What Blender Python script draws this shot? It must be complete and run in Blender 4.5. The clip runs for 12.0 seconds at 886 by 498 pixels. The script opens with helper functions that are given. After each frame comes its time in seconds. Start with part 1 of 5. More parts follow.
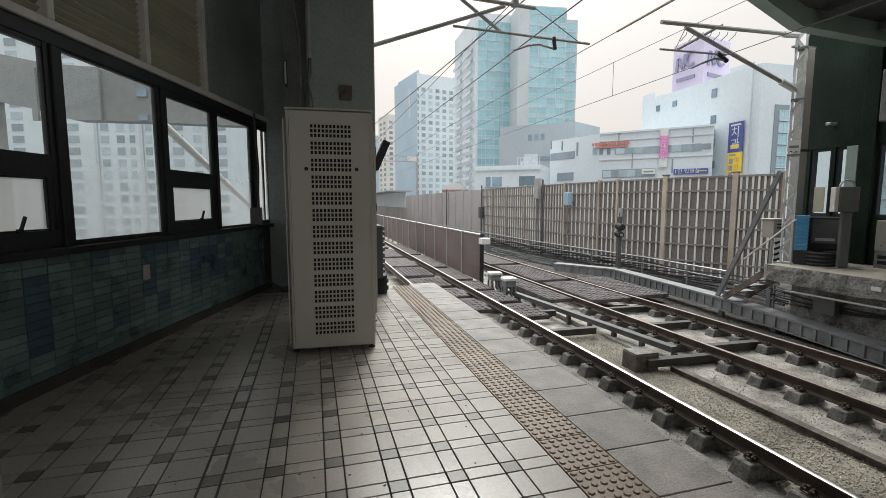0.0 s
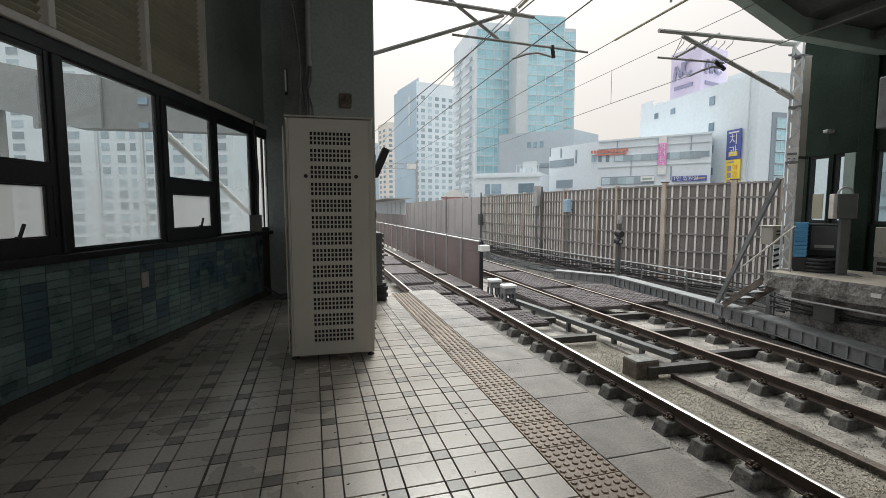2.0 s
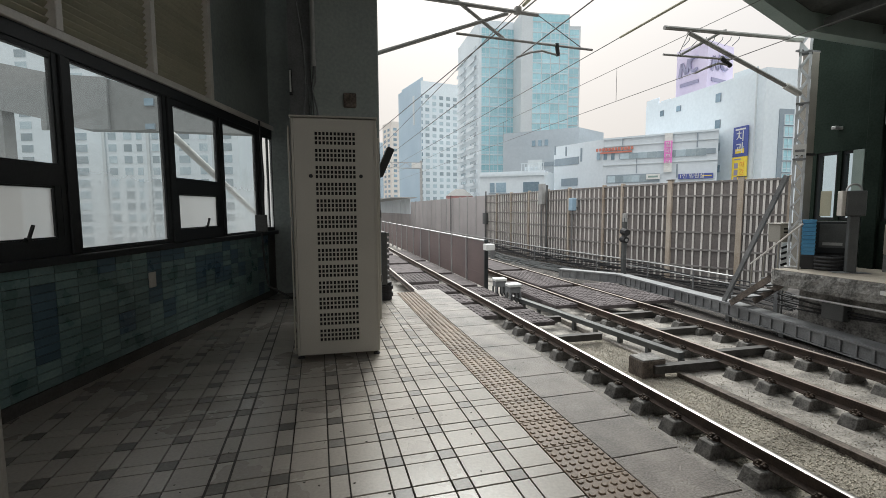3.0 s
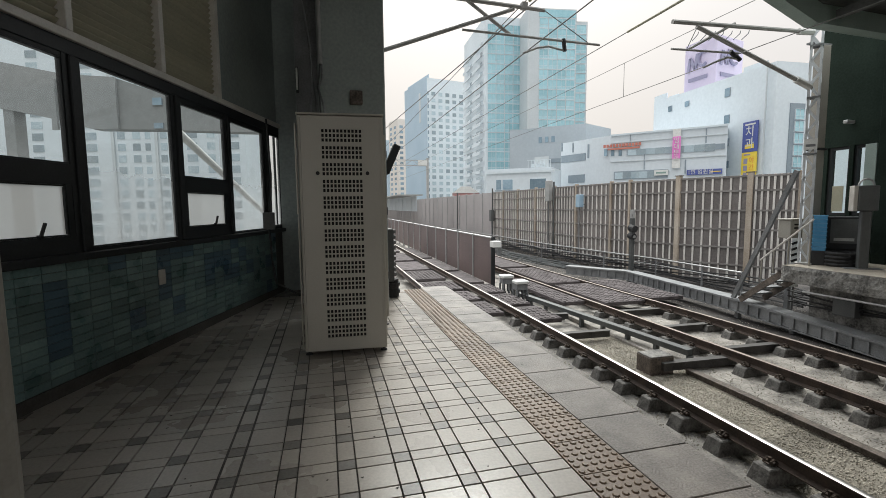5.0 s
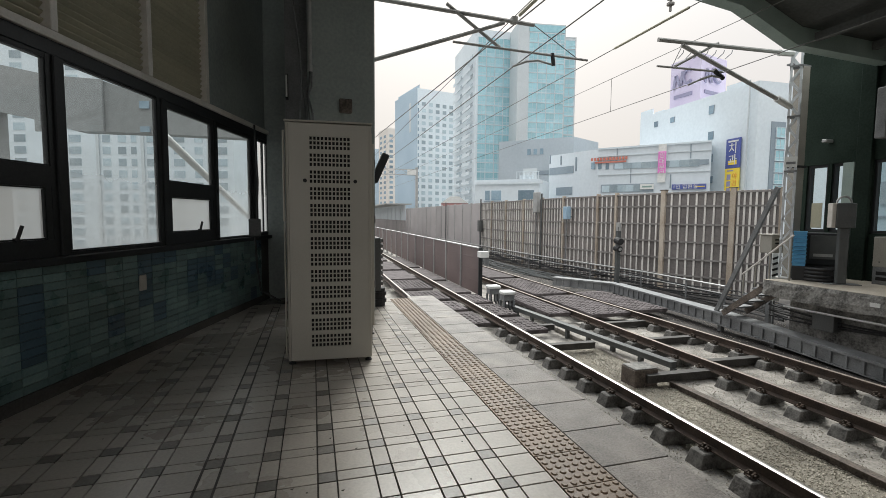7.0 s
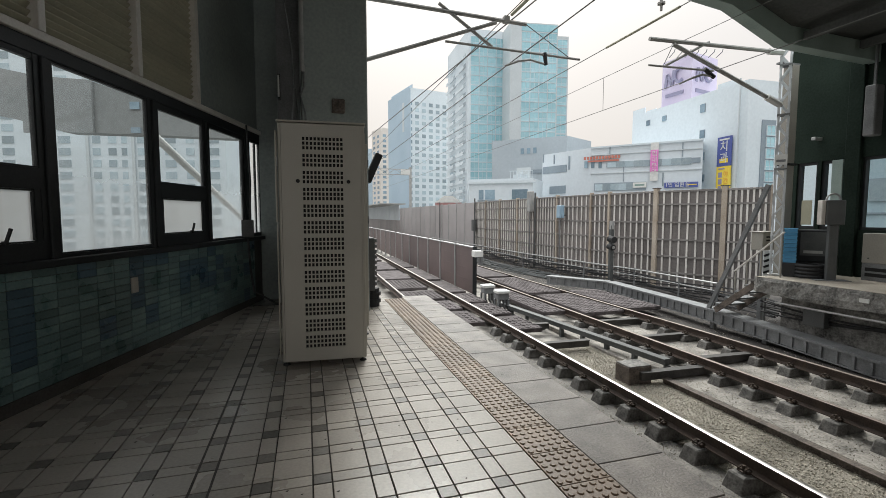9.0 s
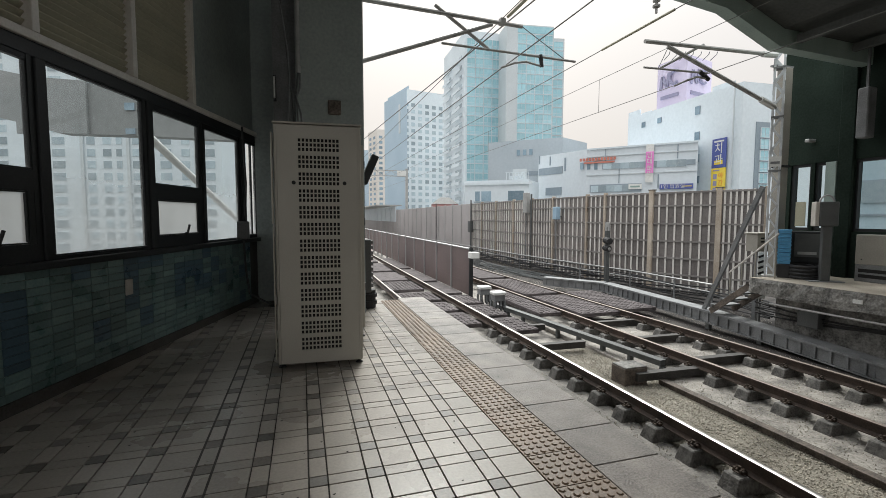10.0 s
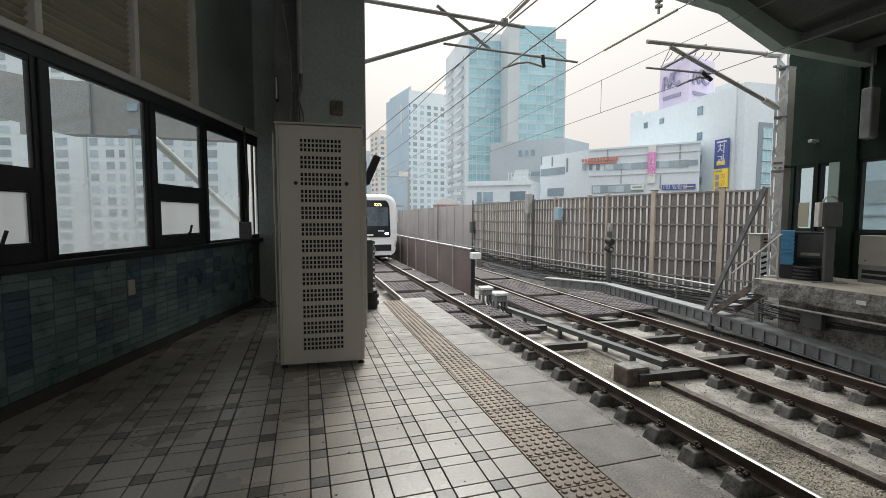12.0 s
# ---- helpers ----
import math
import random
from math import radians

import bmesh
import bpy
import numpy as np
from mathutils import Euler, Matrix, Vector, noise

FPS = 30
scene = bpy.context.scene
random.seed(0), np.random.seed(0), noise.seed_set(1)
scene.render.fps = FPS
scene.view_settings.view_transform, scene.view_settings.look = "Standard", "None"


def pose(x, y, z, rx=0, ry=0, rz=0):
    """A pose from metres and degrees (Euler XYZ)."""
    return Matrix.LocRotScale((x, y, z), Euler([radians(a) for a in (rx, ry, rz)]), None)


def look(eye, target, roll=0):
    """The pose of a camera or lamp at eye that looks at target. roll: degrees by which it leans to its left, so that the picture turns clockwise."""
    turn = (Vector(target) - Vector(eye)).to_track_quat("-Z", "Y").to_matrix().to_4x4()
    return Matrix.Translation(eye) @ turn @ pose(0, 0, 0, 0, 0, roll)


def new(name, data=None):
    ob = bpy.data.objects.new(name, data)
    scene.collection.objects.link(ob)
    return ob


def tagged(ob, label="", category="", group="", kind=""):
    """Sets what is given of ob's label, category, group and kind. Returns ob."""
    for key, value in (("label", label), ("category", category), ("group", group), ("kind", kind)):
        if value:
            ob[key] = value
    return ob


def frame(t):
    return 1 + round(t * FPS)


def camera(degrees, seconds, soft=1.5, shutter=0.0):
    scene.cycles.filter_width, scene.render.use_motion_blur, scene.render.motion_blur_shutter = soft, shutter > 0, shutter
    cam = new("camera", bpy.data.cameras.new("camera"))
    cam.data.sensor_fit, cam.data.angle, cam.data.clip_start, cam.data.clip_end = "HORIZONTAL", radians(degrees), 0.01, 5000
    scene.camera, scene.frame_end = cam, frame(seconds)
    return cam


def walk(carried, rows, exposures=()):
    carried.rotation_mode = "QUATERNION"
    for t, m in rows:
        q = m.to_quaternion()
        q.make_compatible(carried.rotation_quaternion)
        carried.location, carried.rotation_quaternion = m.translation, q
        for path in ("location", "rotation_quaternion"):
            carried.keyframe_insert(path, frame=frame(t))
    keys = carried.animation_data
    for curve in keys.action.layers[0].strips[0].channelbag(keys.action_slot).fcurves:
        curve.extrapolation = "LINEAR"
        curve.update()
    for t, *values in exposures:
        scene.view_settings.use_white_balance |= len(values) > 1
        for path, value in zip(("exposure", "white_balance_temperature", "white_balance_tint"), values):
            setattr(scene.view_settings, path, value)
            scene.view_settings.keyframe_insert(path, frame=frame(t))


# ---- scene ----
CAM_ROWS = [
    # seconds, eye x y z, degrees right of the platform's line, degrees down, lean
    (0.0, -0.0136, -0.0007, 1.3042, 15.864, 5.854, -0.014),
    (0.5, -0.0126, -0.0027, 1.3037, 15.888, 5.385, -0.003),
    (1.0, -0.0117, -0.0002, 1.3039, 15.951, 5.138, -0.080),
    (1.5, -0.0107, 0.0029, 1.3018, 16.006, 4.991, -0.013),
    (2.0, -0.0120, 0.0018, 1.3032, 15.928, 4.954, 0.027),
    (2.5, -0.0103, -0.0020, 1.3026, 15.648, 5.024, 0.138),
    (3.0, -0.0127, 0.0016, 1.3044, 15.306, 5.072, 0.305),
    (5.0, -0.0132, -0.0018, 1.2969, 14.461, 5.392, 0.571),
    (5.5, -0.0112, -0.0004, 1.2959, 14.407, 5.353, 0.238),
    (6.0, -0.0061, 0.0024, 1.2972, 14.667, 4.948, -0.103),
    (6.5, -0.0047, -0.0010, 1.2979, 15.332, 4.434, -0.386),
    (7.0, -0.0020, 0.0004, 1.2983, 15.977, 4.189, -0.456),
    (9.0, -0.0000, -0.0015, 1.2992, 16.706, 4.237, -0.061),
    (9.5, -0.0000, -0.0000, 1.3000, 16.902, 4.131, 0.000),
    (10.0, 0.0007, -0.0003, 1.3011, 17.171, 4.060, -0.063),
    (10.5, 0.0000, -0.0003, 1.3023, 17.248, 4.083, -0.121),
    (11.0, 0.0030, -0.0017, 1.2996, 17.127, 4.084, -0.040),
    (11.5, 0.0039, -0.0013, 1.3009, 16.929, 4.137, -0.035),
    (12.0, 0.0006, 0.0038, 1.3005, 16.946, 3.989, -0.086),
]


def aim(x, y, z, yaw, down, lean):
    a, b = radians(yaw), radians(down)
    way = Vector((math.sin(a) * math.cos(b), math.cos(a) * math.cos(b), -math.sin(b)))
    return look((x, y, z), Vector((x, y, z)) + way * 10, -lean)


cam = camera(88.63, 12.0, soft=0.85)
walk(cam, [(r[0], aim(*r[1:])) for r in CAM_ROWS], [(0.0, 0.72, 6230, 5.0), (12.0, 0.72, 6230, 5.0)])

# ---- light ----
SUN_UP, SUN_TURN = radians(44), radians(18)
world = bpy.data.worlds.new("sky")
scene.world = world
world.use_nodes = True
wt = world.node_tree
sky = wt.nodes.new("ShaderNodeTexSky")
sky.sky_type, sky.sun_disc = "NISHITA", False
sky.sun_elevation, sky.sun_rotation = SUN_UP, SUN_TURN
sky.air_density, sky.dust_density, sky.ozone_density = 1.0, 8.0, 1.0
haze = wt.nodes.new("ShaderNodeMix")
haze.data_type = "RGBA"
haze.inputs[0].default_value = 0.9
wt.links.new(sky.outputs[0], haze.inputs[6])
# overcast veil: a little pink at the horizon, about three times as bright overhead
wco = wt.nodes.new("ShaderNodeTexCoord")
wsep = wt.nodes.new("ShaderNodeSeparateXYZ")
wt.links.new(wco.outputs["Generated"], wsep.inputs[0])
wup = wt.nodes.new("ShaderNodeClamp")
wt.links.new(wsep.outputs[2], wup.inputs[0])
wpow = wt.nodes.new("ShaderNodeMath")
wpow.operation = "POWER"
wpow.inputs[1].default_value = 3.0
wt.links.new(wup.outputs[0], wpow.inputs[0])
veil = wt.nodes.new("ShaderNodeMix")
veil.data_type = "RGBA"
veil.inputs[6].default_value, veil.inputs[7].default_value = (5.3, 4.78, 4.53, 1), (24.0, 23.8, 23.7, 1)
wt.links.new(wpow.outputs[0], veil.inputs[0])
wt.links.new(veil.outputs[2], haze.inputs[7])
back = wt.nodes["Background"]
back.inputs[1].default_value = 0.095
wt.links.new(haze.outputs[2], back.inputs[0])

sun_data = bpy.data.lights.new("sun", "SUN")
sun_data.energy, sun_data.angle, sun_data.color = 1.75, radians(16), (1.0, 0.96, 0.9)
sun = new("sun", sun_data)
sun.matrix_world = look((0, 0, 0), (-math.sin(SUN_TURN) * math.cos(SUN_UP), -math.cos(SUN_TURN) * math.cos(SUN_UP), -math.sin(SUN_UP)))
sun.location = (20, 30, 60)


# ---- materials ----
def mat(name, dark, light, rough=0.6, metal=0.0, s1=2.0, s2=45.0, bump=0.15, rnd=0.0, local=False, spec=0.5, island=0.0, stretch=None):
    """Two scales of noise between a dark and a light colour, fine relief, and a chance value from piece to piece."""
    m = bpy.data.materials.new(name)
    m.use_nodes = True
    nt = m.node_tree
    n, link = nt.nodes, nt.links.new
    b = n["Principled BSDF"]
    b.inputs["Roughness"].default_value, b.inputs["Metallic"].default_value = rough, metal
    b.inputs["Specular IOR Level"].default_value = spec
    if local:
        co = n.new("ShaderNodeTexCoord").outputs["Object"]
    else:
        co = n.new("ShaderNodeNewGeometry").outputs["Position"]
    if stretch:
        mp = n.new("ShaderNodeMapping")
        mp.inputs["Scale"].default_value = stretch
        link(co, mp.inputs["Vector"])
        co = mp.outputs["Vector"]
    facs = []
    for s, d in ((s1, 5), (s2, 3)):
        t = n.new("ShaderNodeTexNoise")
        t.inputs["Scale"].default_value, t.inputs["Detail"].default_value = s, d
        link(co, t.inputs["Vector"])
        facs.append(t.outputs["Fac"])
    mx = n.new("ShaderNodeMath")
    mx.operation = "MULTIPLY_ADD"
    mx.inputs[1].default_value = 0.6
    link(facs[0], mx.inputs[0])
    m2 = n.new("ShaderNodeMath")
    m2.operation = "MULTIPLY"
    m2.inputs[1].default_value = 0.4
    link(facs[1], m2.inputs[0])
    link(m2.outputs[0], mx.inputs[2])
    rg = n.new("ShaderNodeMapRange")
    rg.inputs[1].default_value, rg.inputs[2].default_value = 0.33, 0.67
    link(mx.outputs[0], rg.inputs[0])
    c = n.new("ShaderNodeMix")
    c.data_type = "RGBA"
    c.inputs[6].default_value, c.inputs[7].default_value = (*dark, 1), (*light, 1)
    link(rg.outputs[0], c.inputs[0])
    out = c.outputs[2]
    amount = rnd or island
    if amount:
        src = n.new("ShaderNodeObjectInfo").outputs["Random"] if rnd else n.new("ShaderNodeNewGeometry").outputs["Random Per Island"]
        r2 = n.new("ShaderNodeMapRange")
        r2.inputs[3].default_value, r2.inputs[4].default_value = 1 - amount, 1 + amount
        link(src, r2.inputs[0])
        hs = n.new("ShaderNodeHueSaturation")
        link(r2.outputs[0], hs.inputs["Value"])
        link(out, hs.inputs["Color"])
        out = hs.outputs[0]
    link(out, b.inputs["Base Color"])
    r3 = n.new("ShaderNodeMapRange")
    r3.inputs[3].default_value, r3.inputs[4].default_value = max(rough - 0.12, 0.03), min(rough + 0.12, 1)
    link(facs[0], r3.inputs[0])
    link(r3.outputs[0], b.inputs["Roughness"])
    if bump:
        bp = n.new("ShaderNodeBump")
        bp.inputs["Strength"].default_value, bp.inputs["Distance"].default_value = bump, 0.01
        link(facs[1], bp.inputs["Height"])
        link(bp.outputs[0], b.inputs["Normal"])
    return m


def glow(name, col, strength):
    m = bpy.data.materials.new(name)
    m.use_nodes = True
    b = m.node_tree.nodes["Principled BSDF"]
    b.inputs["Base Color"].default_value = (*col, 1)
    b.inputs["Emission Color"].default_value, b.inputs["Emission Strength"].default_value = (*col, 1), strength
    return m


def pane_glass(name, tint, gloss=0.06):
    m = bpy.data.materials.new(name)
    m.use_nodes = True
    nt = m.node_tree
    n, link = nt.nodes, nt.links.new
    n.remove(n["Principled BSDF"])
    tr, gl, mx, fr = (n.new("ShaderNode" + k) for k in ("BsdfTransparent", "BsdfGlossy", "MixShader", "Fresnel"))
    tr.inputs[0].default_value = (*tint, 1)
    gl.inputs["Roughness"].default_value = gloss
    fr.inputs["IOR"].default_value = 1.5
    link(fr.outputs[0], mx.inputs[0])
    link(tr.outputs[0], mx.inputs[1])
    link(gl.outputs[0], mx.inputs[2])
    link(mx.outputs[0], n["Material Output"].inputs["Surface"])
    return m


CONC = mat("concrete", (0.24, 0.23, 0.22), (0.42, 0.41, 0.39), 0.85, s1=1.3, s2=30, bump=0.4)
CONC_DIRTY = mat("dirty concrete", (0.035, 0.034, 0.032), (0.36, 0.35, 0.33), 0.85, s1=4.2, s2=26, bump=0.6)
CONC_BED = mat("track bed concrete", (0.07, 0.064, 0.057), (0.42, 0.39, 0.35), 0.8, s1=3.2, s2=28, bump=0.6)
NEAR_BED = mat("grimy track bed concrete", (0.05, 0.046, 0.042), (0.28, 0.262, 0.24), 0.85, s1=3.4, s2=34, bump=0.6)
SLAB = mat("terrazzo slab", (0.07, 0.06, 0.054), (0.37, 0.33, 0.3), 0.5, s1=3.4, s2=85, bump=0.5, rnd=0.12)
TILE = mat("cream floor tile", (0.31, 0.28, 0.25), (0.46, 0.42, 0.375), 0.29, s1=1.4, s2=60, bump=0.05, rnd=0.10)
TILE_DARK = mat("brown grey floor tile", (0.1, 0.092, 0.08), (0.22, 0.2, 0.18), 0.38, s1=2, s2=60, bump=0.05, rnd=0.25)
GROUT = mat("dark grout", (0.045, 0.041, 0.037), (0.11, 0.103, 0.095), 0.9, s1=3, s2=60)
TACTILE = mat("tan tactile tile", (0.155, 0.104, 0.065), (0.3, 0.21, 0.138), 0.4, s1=3, s2=60, bump=0.2, rnd=0.12)
WTILE = mat("pale teal wall tile", (0.1, 0.17, 0.17), (0.2, 0.28, 0.27), 0.3, s1=4, s2=50, bump=0.05, rnd=0.3)
WTILE_DARK = mat("blue wall tile", (0.05, 0.09, 0.13), (0.09, 0.15, 0.19), 0.3, s1=4, s2=50, bump=0.05, rnd=0.2)
FRAME = mat("dark grey aluminium", (0.013, 0.015, 0.017), (0.03, 0.033, 0.035), 0.5, s1=3, s2=70, bump=0.03, spec=0.35)
ALU = mat("cream painted steel", (0.42, 0.39, 0.35), (0.6, 0.57, 0.52), 0.5, s1=5, s2=60, bump=0.05)
MULLION = mat("side-lit cream mullion paint", (0.6, 0.57, 0.52), (0.76, 0.73, 0.68), 0.4, s1=5, s2=60, bump=0.05)
LOUVRE = mat("brown louvre metal", (0.37, 0.355, 0.26), (0.49, 0.47, 0.35), 0.6, s1=2, s2=40, bump=0.1, rnd=0.08)
GREYWALL = mat("grey painted wall", (0.22, 0.255, 0.245), (0.36, 0.4, 0.385), 0.65, s1=1.1, s2=25, bump=0.2)
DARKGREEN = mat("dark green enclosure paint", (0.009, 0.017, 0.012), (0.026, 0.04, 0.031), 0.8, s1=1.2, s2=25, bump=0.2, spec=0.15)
ROOFE = mat("shaded roof steel", (0.04, 0.042, 0.04), (0.1, 0.105, 0.1), 0.7, s1=1, s2=20, bump=0.15)
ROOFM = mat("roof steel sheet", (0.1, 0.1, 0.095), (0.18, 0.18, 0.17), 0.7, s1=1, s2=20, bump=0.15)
CABINET = mat("beige powder coat", (0.43, 0.41, 0.355), (0.53, 0.51, 0.45), 0.42, s1=1.5, s2=130, bump=0.04, local=True)
BLACK = mat("black inside", (0.008, 0.008, 0.008), (0.02, 0.02, 0.02), 0.8)
RUBBER = mat("black rubber", (0.015, 0.015, 0.016), (0.035, 0.035, 0.037), 0.7, s1=8, s2=60)
RAILTOP = mat("polished rail steel", (0.36, 0.34, 0.32), (0.56, 0.54, 0.52), 0.36, 1.0, s1=5, s2=60, bump=0.03)
RAILTOP_B = mat("worn rail steel", (0.12, 0.095, 0.08), (0.26, 0.215, 0.185), 0.55, 0.4, s1=5, s2=60, bump=0.03)
RAIL = mat("brown rail steel", (0.03, 0.022, 0.018), (0.1, 0.07, 0.054), 0.75, 0.2, s1=6, s2=60, bump=0.3)
BLOCK = mat("sleeper block concrete", (0.03, 0.028, 0.026), (0.21, 0.2, 0.187), 0.85, s1=9, s2=40, bump=0.6, rnd=0.15)
CLIP = mat("rusty spring steel", (0.03, 0.025, 0.022), (0.1, 0.07, 0.05), 0.7, 0.4, s1=15, s2=80)
GRAVEL = mat("tan gravel", (0.19, 0.17, 0.135), (0.52, 0.475, 0.4), 0.9, s1=2.2, s2=60, bump=0.8, island=0.3)
SAND = mat("tan grit", (0.12, 0.107, 0.085), (0.35, 0.32, 0.268), 0.95, s1=2.2, s2=90, bump=1.0)
BARRIER = mat("brown sheet metal", (0.1, 0.072, 0.07), (0.18, 0.134, 0.128), 0.55, s1=0.8, s2=25, bump=0.1, rnd=0.1)
ARM = mat("haze-lightened grey tube", (0.28, 0.272, 0.26), (0.43, 0.42, 0.405), 0.55, s1=5, s2=40, bump=0.1)
PAVE = mat("sandy worn paving", (0.27, 0.235, 0.19), (0.44, 0.395, 0.33), 0.8, s1=2.0, s2=40, bump=0.3)
BEIGE = mat("dimmed beige enamel", (0.26, 0.245, 0.21), (0.36, 0.34, 0.3), 0.5, s1=2, s2=40, bump=0.05)
GALV = mat("galvanised steel", (0.33, 0.335, 0.335), (0.5, 0.5, 0.49), 0.5, 0.4, s1=4, s2=50, bump=0.1)
GALV_OLD = mat("grey weathered steel", (0.13, 0.135, 0.14), (0.27, 0.275, 0.28), 0.65, 0.2, s1=3, s2=40, bump=0.2)
FENCE = mat("brown clear plastic panel", (0.12, 0.108, 0.105), (0.25, 0.228, 0.22), 0.4, s1=0.6, s2=14, bump=0.05, rnd=0.18)
FRIB = mat("tan fence rib", (0.6, 0.575, 0.54), (0.79, 0.76, 0.725), 0.6, s1=1.5, s2=30, bump=0.05, rnd=0.1)
FPLAIN = mat("mauve grey barrier panel", (0.3, 0.275, 0.275), (0.42, 0.395, 0.395), 0.5, s1=0.6, s2=14, bump=0.05, rnd=0.12)
FRAIL = mat("grey brown fence rail", (0.18, 0.167, 0.16), (0.3, 0.285, 0.275), 0.6, s1=1.5, s2=30, bump=0.05, rnd=0.1)
FPOST = mat("rust stained fence post", (0.32, 0.255, 0.195), (0.5, 0.45, 0.385), 0.65, s1=1.5, s2=25, bump=0.1, rnd=0.2)
COVER = mat("grey rubber crossing panel", (0.04, 0.034, 0.034), (0.16, 0.14, 0.142), 0.85, s1=4.5, s2=40, bump=0.5, rnd=0.15, spec=0.2)
PIPE = mat("grey painted pipe", (0.055, 0.06, 0.06), (0.11, 0.115, 0.115), 0.5, s1=3, s2=50)
WIRE = mat("dark wire", (0.12, 0.12, 0.12), (0.22, 0.215, 0.205), 0.6, 0.3)
WHITE = mat("white painted metal", (0.6, 0.6, 0.58), (0.78, 0.78, 0.76), 0.5, s1=3, s2=50)
GREENSTEEL = mat("pale green painted steel", (0.26, 0.33, 0.3), (0.38, 0.46, 0.42), 0.55, s1=2, s2=40, bump=0.08)
BLUEPL = mat("blue plastic", (0.08, 0.28, 0.5), (0.14, 0.38, 0.62), 0.4, s1=5, s2=40)
GLASS = pane_glass("window glass", (0.86, 0.9, 0.9))
GLASS_EAST = pane_glass("dull window glass", (0.76, 0.82, 0.82))
gt = GLASS.node_tree
film = gt.nodes.new("ShaderNodeBsdfTranslucent")
film.inputs[0].default_value = (0.82, 0.85, 0.84, 1)
gsep = gt.nodes.new("ShaderNodeSeparateXYZ")
gt.links.new(gt.nodes.new("ShaderNodeNewGeometry").outputs["Position"], gsep.inputs[0])
gno = gt.nodes.new("ShaderNodeTexNoise")
gno.inputs["Scale"].default_value, gno.inputs["Detail"].default_value = 2.6, 6
gma = gt.nodes.new("ShaderNodeMath")
gma.operation, gma.inputs[1].default_value = "MULTIPLY_ADD", 0.55
gt.links.new(gno.outputs["Fac"], gma.inputs[0])
gt.links.new(gsep.outputs[2], gma.inputs[2])
grg = gt.nodes.new("ShaderNodeMapRange")
grg.inputs[1].default_value, grg.inputs[2].default_value = 1.2, 2.05
grg.inputs[3].default_value, grg.inputs[4].default_value = 0.62, 0.1
gt.links.new(gma.outputs[0], grg.inputs[0])
gmx = gt.nodes.new("ShaderNodeMixShader")
gt.links.new(grg.outputs[0], gmx.inputs[0])
gt.links.new(gt.nodes["Material Output"].inputs["Surface"].links[0].from_socket, gmx.inputs[1])
gt.links.new(film.outputs[0], gmx.inputs[2])
gt.links.new(gmx.outputs[0], gt.nodes["Material Output"].inputs["Surface"])
FROST = pane_glass("frosted glass", (0.55, 0.57, 0.57), 0.25)
ft = FROST.node_tree
tl_ = ft.nodes.new("ShaderNodeBsdfTranslucent")
tl_.inputs[0].default_value = (0.8, 0.82, 0.8, 1)
add = ft.nodes.new("ShaderNodeMixShader")
add.inputs[0].default_value = 0.75
old = ft.nodes["Material Output"].inputs["Surface"].links[0].from_socket
ft.links.new(old, add.inputs[1])
ft.links.new(tl_.outputs[0], add.inputs[2])
ft.links.new(add.outputs[0], ft.nodes["Material Output"].inputs["Surface"])
TIE = mat("dark tie steel", (0.03, 0.028, 0.027), (0.1, 0.095, 0.09), 0.7, 0.1, s1=4, s2=40, bump=0.2)
RUSTY = mat("brown weathered steel", (0.035, 0.029, 0.025), (0.2, 0.165, 0.14), 0.8, 0.1, s1=5, s2=40, bump=0.4)
GRIT = mat("oily black grit", (0.025, 0.024, 0.023), (0.12, 0.11, 0.105), 0.95, s1=2.5, s2=40, bump=0.9, spec=0.1)
MAST = mat("pale galvanised steel", (0.5, 0.52, 0.54), (0.66, 0.68, 0.7), 0.55, s1=4, s2=50, bump=0.1)
GROUND = mat("city ground", (0.1, 0.1, 0.1), (0.26, 0.26, 0.25), 0.9, s1=0.05, s2=1.2)


# ---- building blocks ----
def box(bm, x0, x1, y0, y1, z0, z1, bevel=0.0):
    v = [bm.verts.new((x, y, z)) for z in (z0, z1) for y in (y0, y1) for x in (x0, x1)]
    fs = [bm.faces.new([v[i] for i in q]) for q in ((0, 2, 3, 1), (4, 5, 7, 6), (0, 1, 5, 4), (1, 3, 7, 5), (3, 2, 6, 7), (2, 0, 4, 6))]
    if bevel:
        es = {e for f in fs for e in f.edges}
        bmesh.ops.bevel(bm, geom=list(es), offset=bevel, segments=1, affect="EDGES")
    return bm


def bx(*a, **k):
    return box(bmesh.new(), *a, **k)


def rod(bm, p, q, r, n=8, r2=None):
    """A round bar from p to q."""
    p, q = Vector(p), Vector(q)
    d = q - p
    m = Matrix.Translation((p + q) / 2) @ d.to_track_quat("Z", "Y").to_matrix().to_4x4()
    bmesh.ops.create_cone(bm, cap_ends=True, segments=n, radius1=r, radius2=r if r2 is None else r2, depth=d.length, matrix=m)
    return bm


def bar(bm, p, q, w, h):
    """A square bar from p to q, w wide and h high."""
    p, q = Vector(p), Vector(q)
    d = q - p
    m = Matrix.Translation((p + q) / 2) @ d.to_track_quat("Y", "Z").to_matrix().to_4x4() @ Matrix.Diagonal((w, d.length, h, 1))
    bmesh.ops.create_cube(bm, size=1, matrix=m)
    return bm


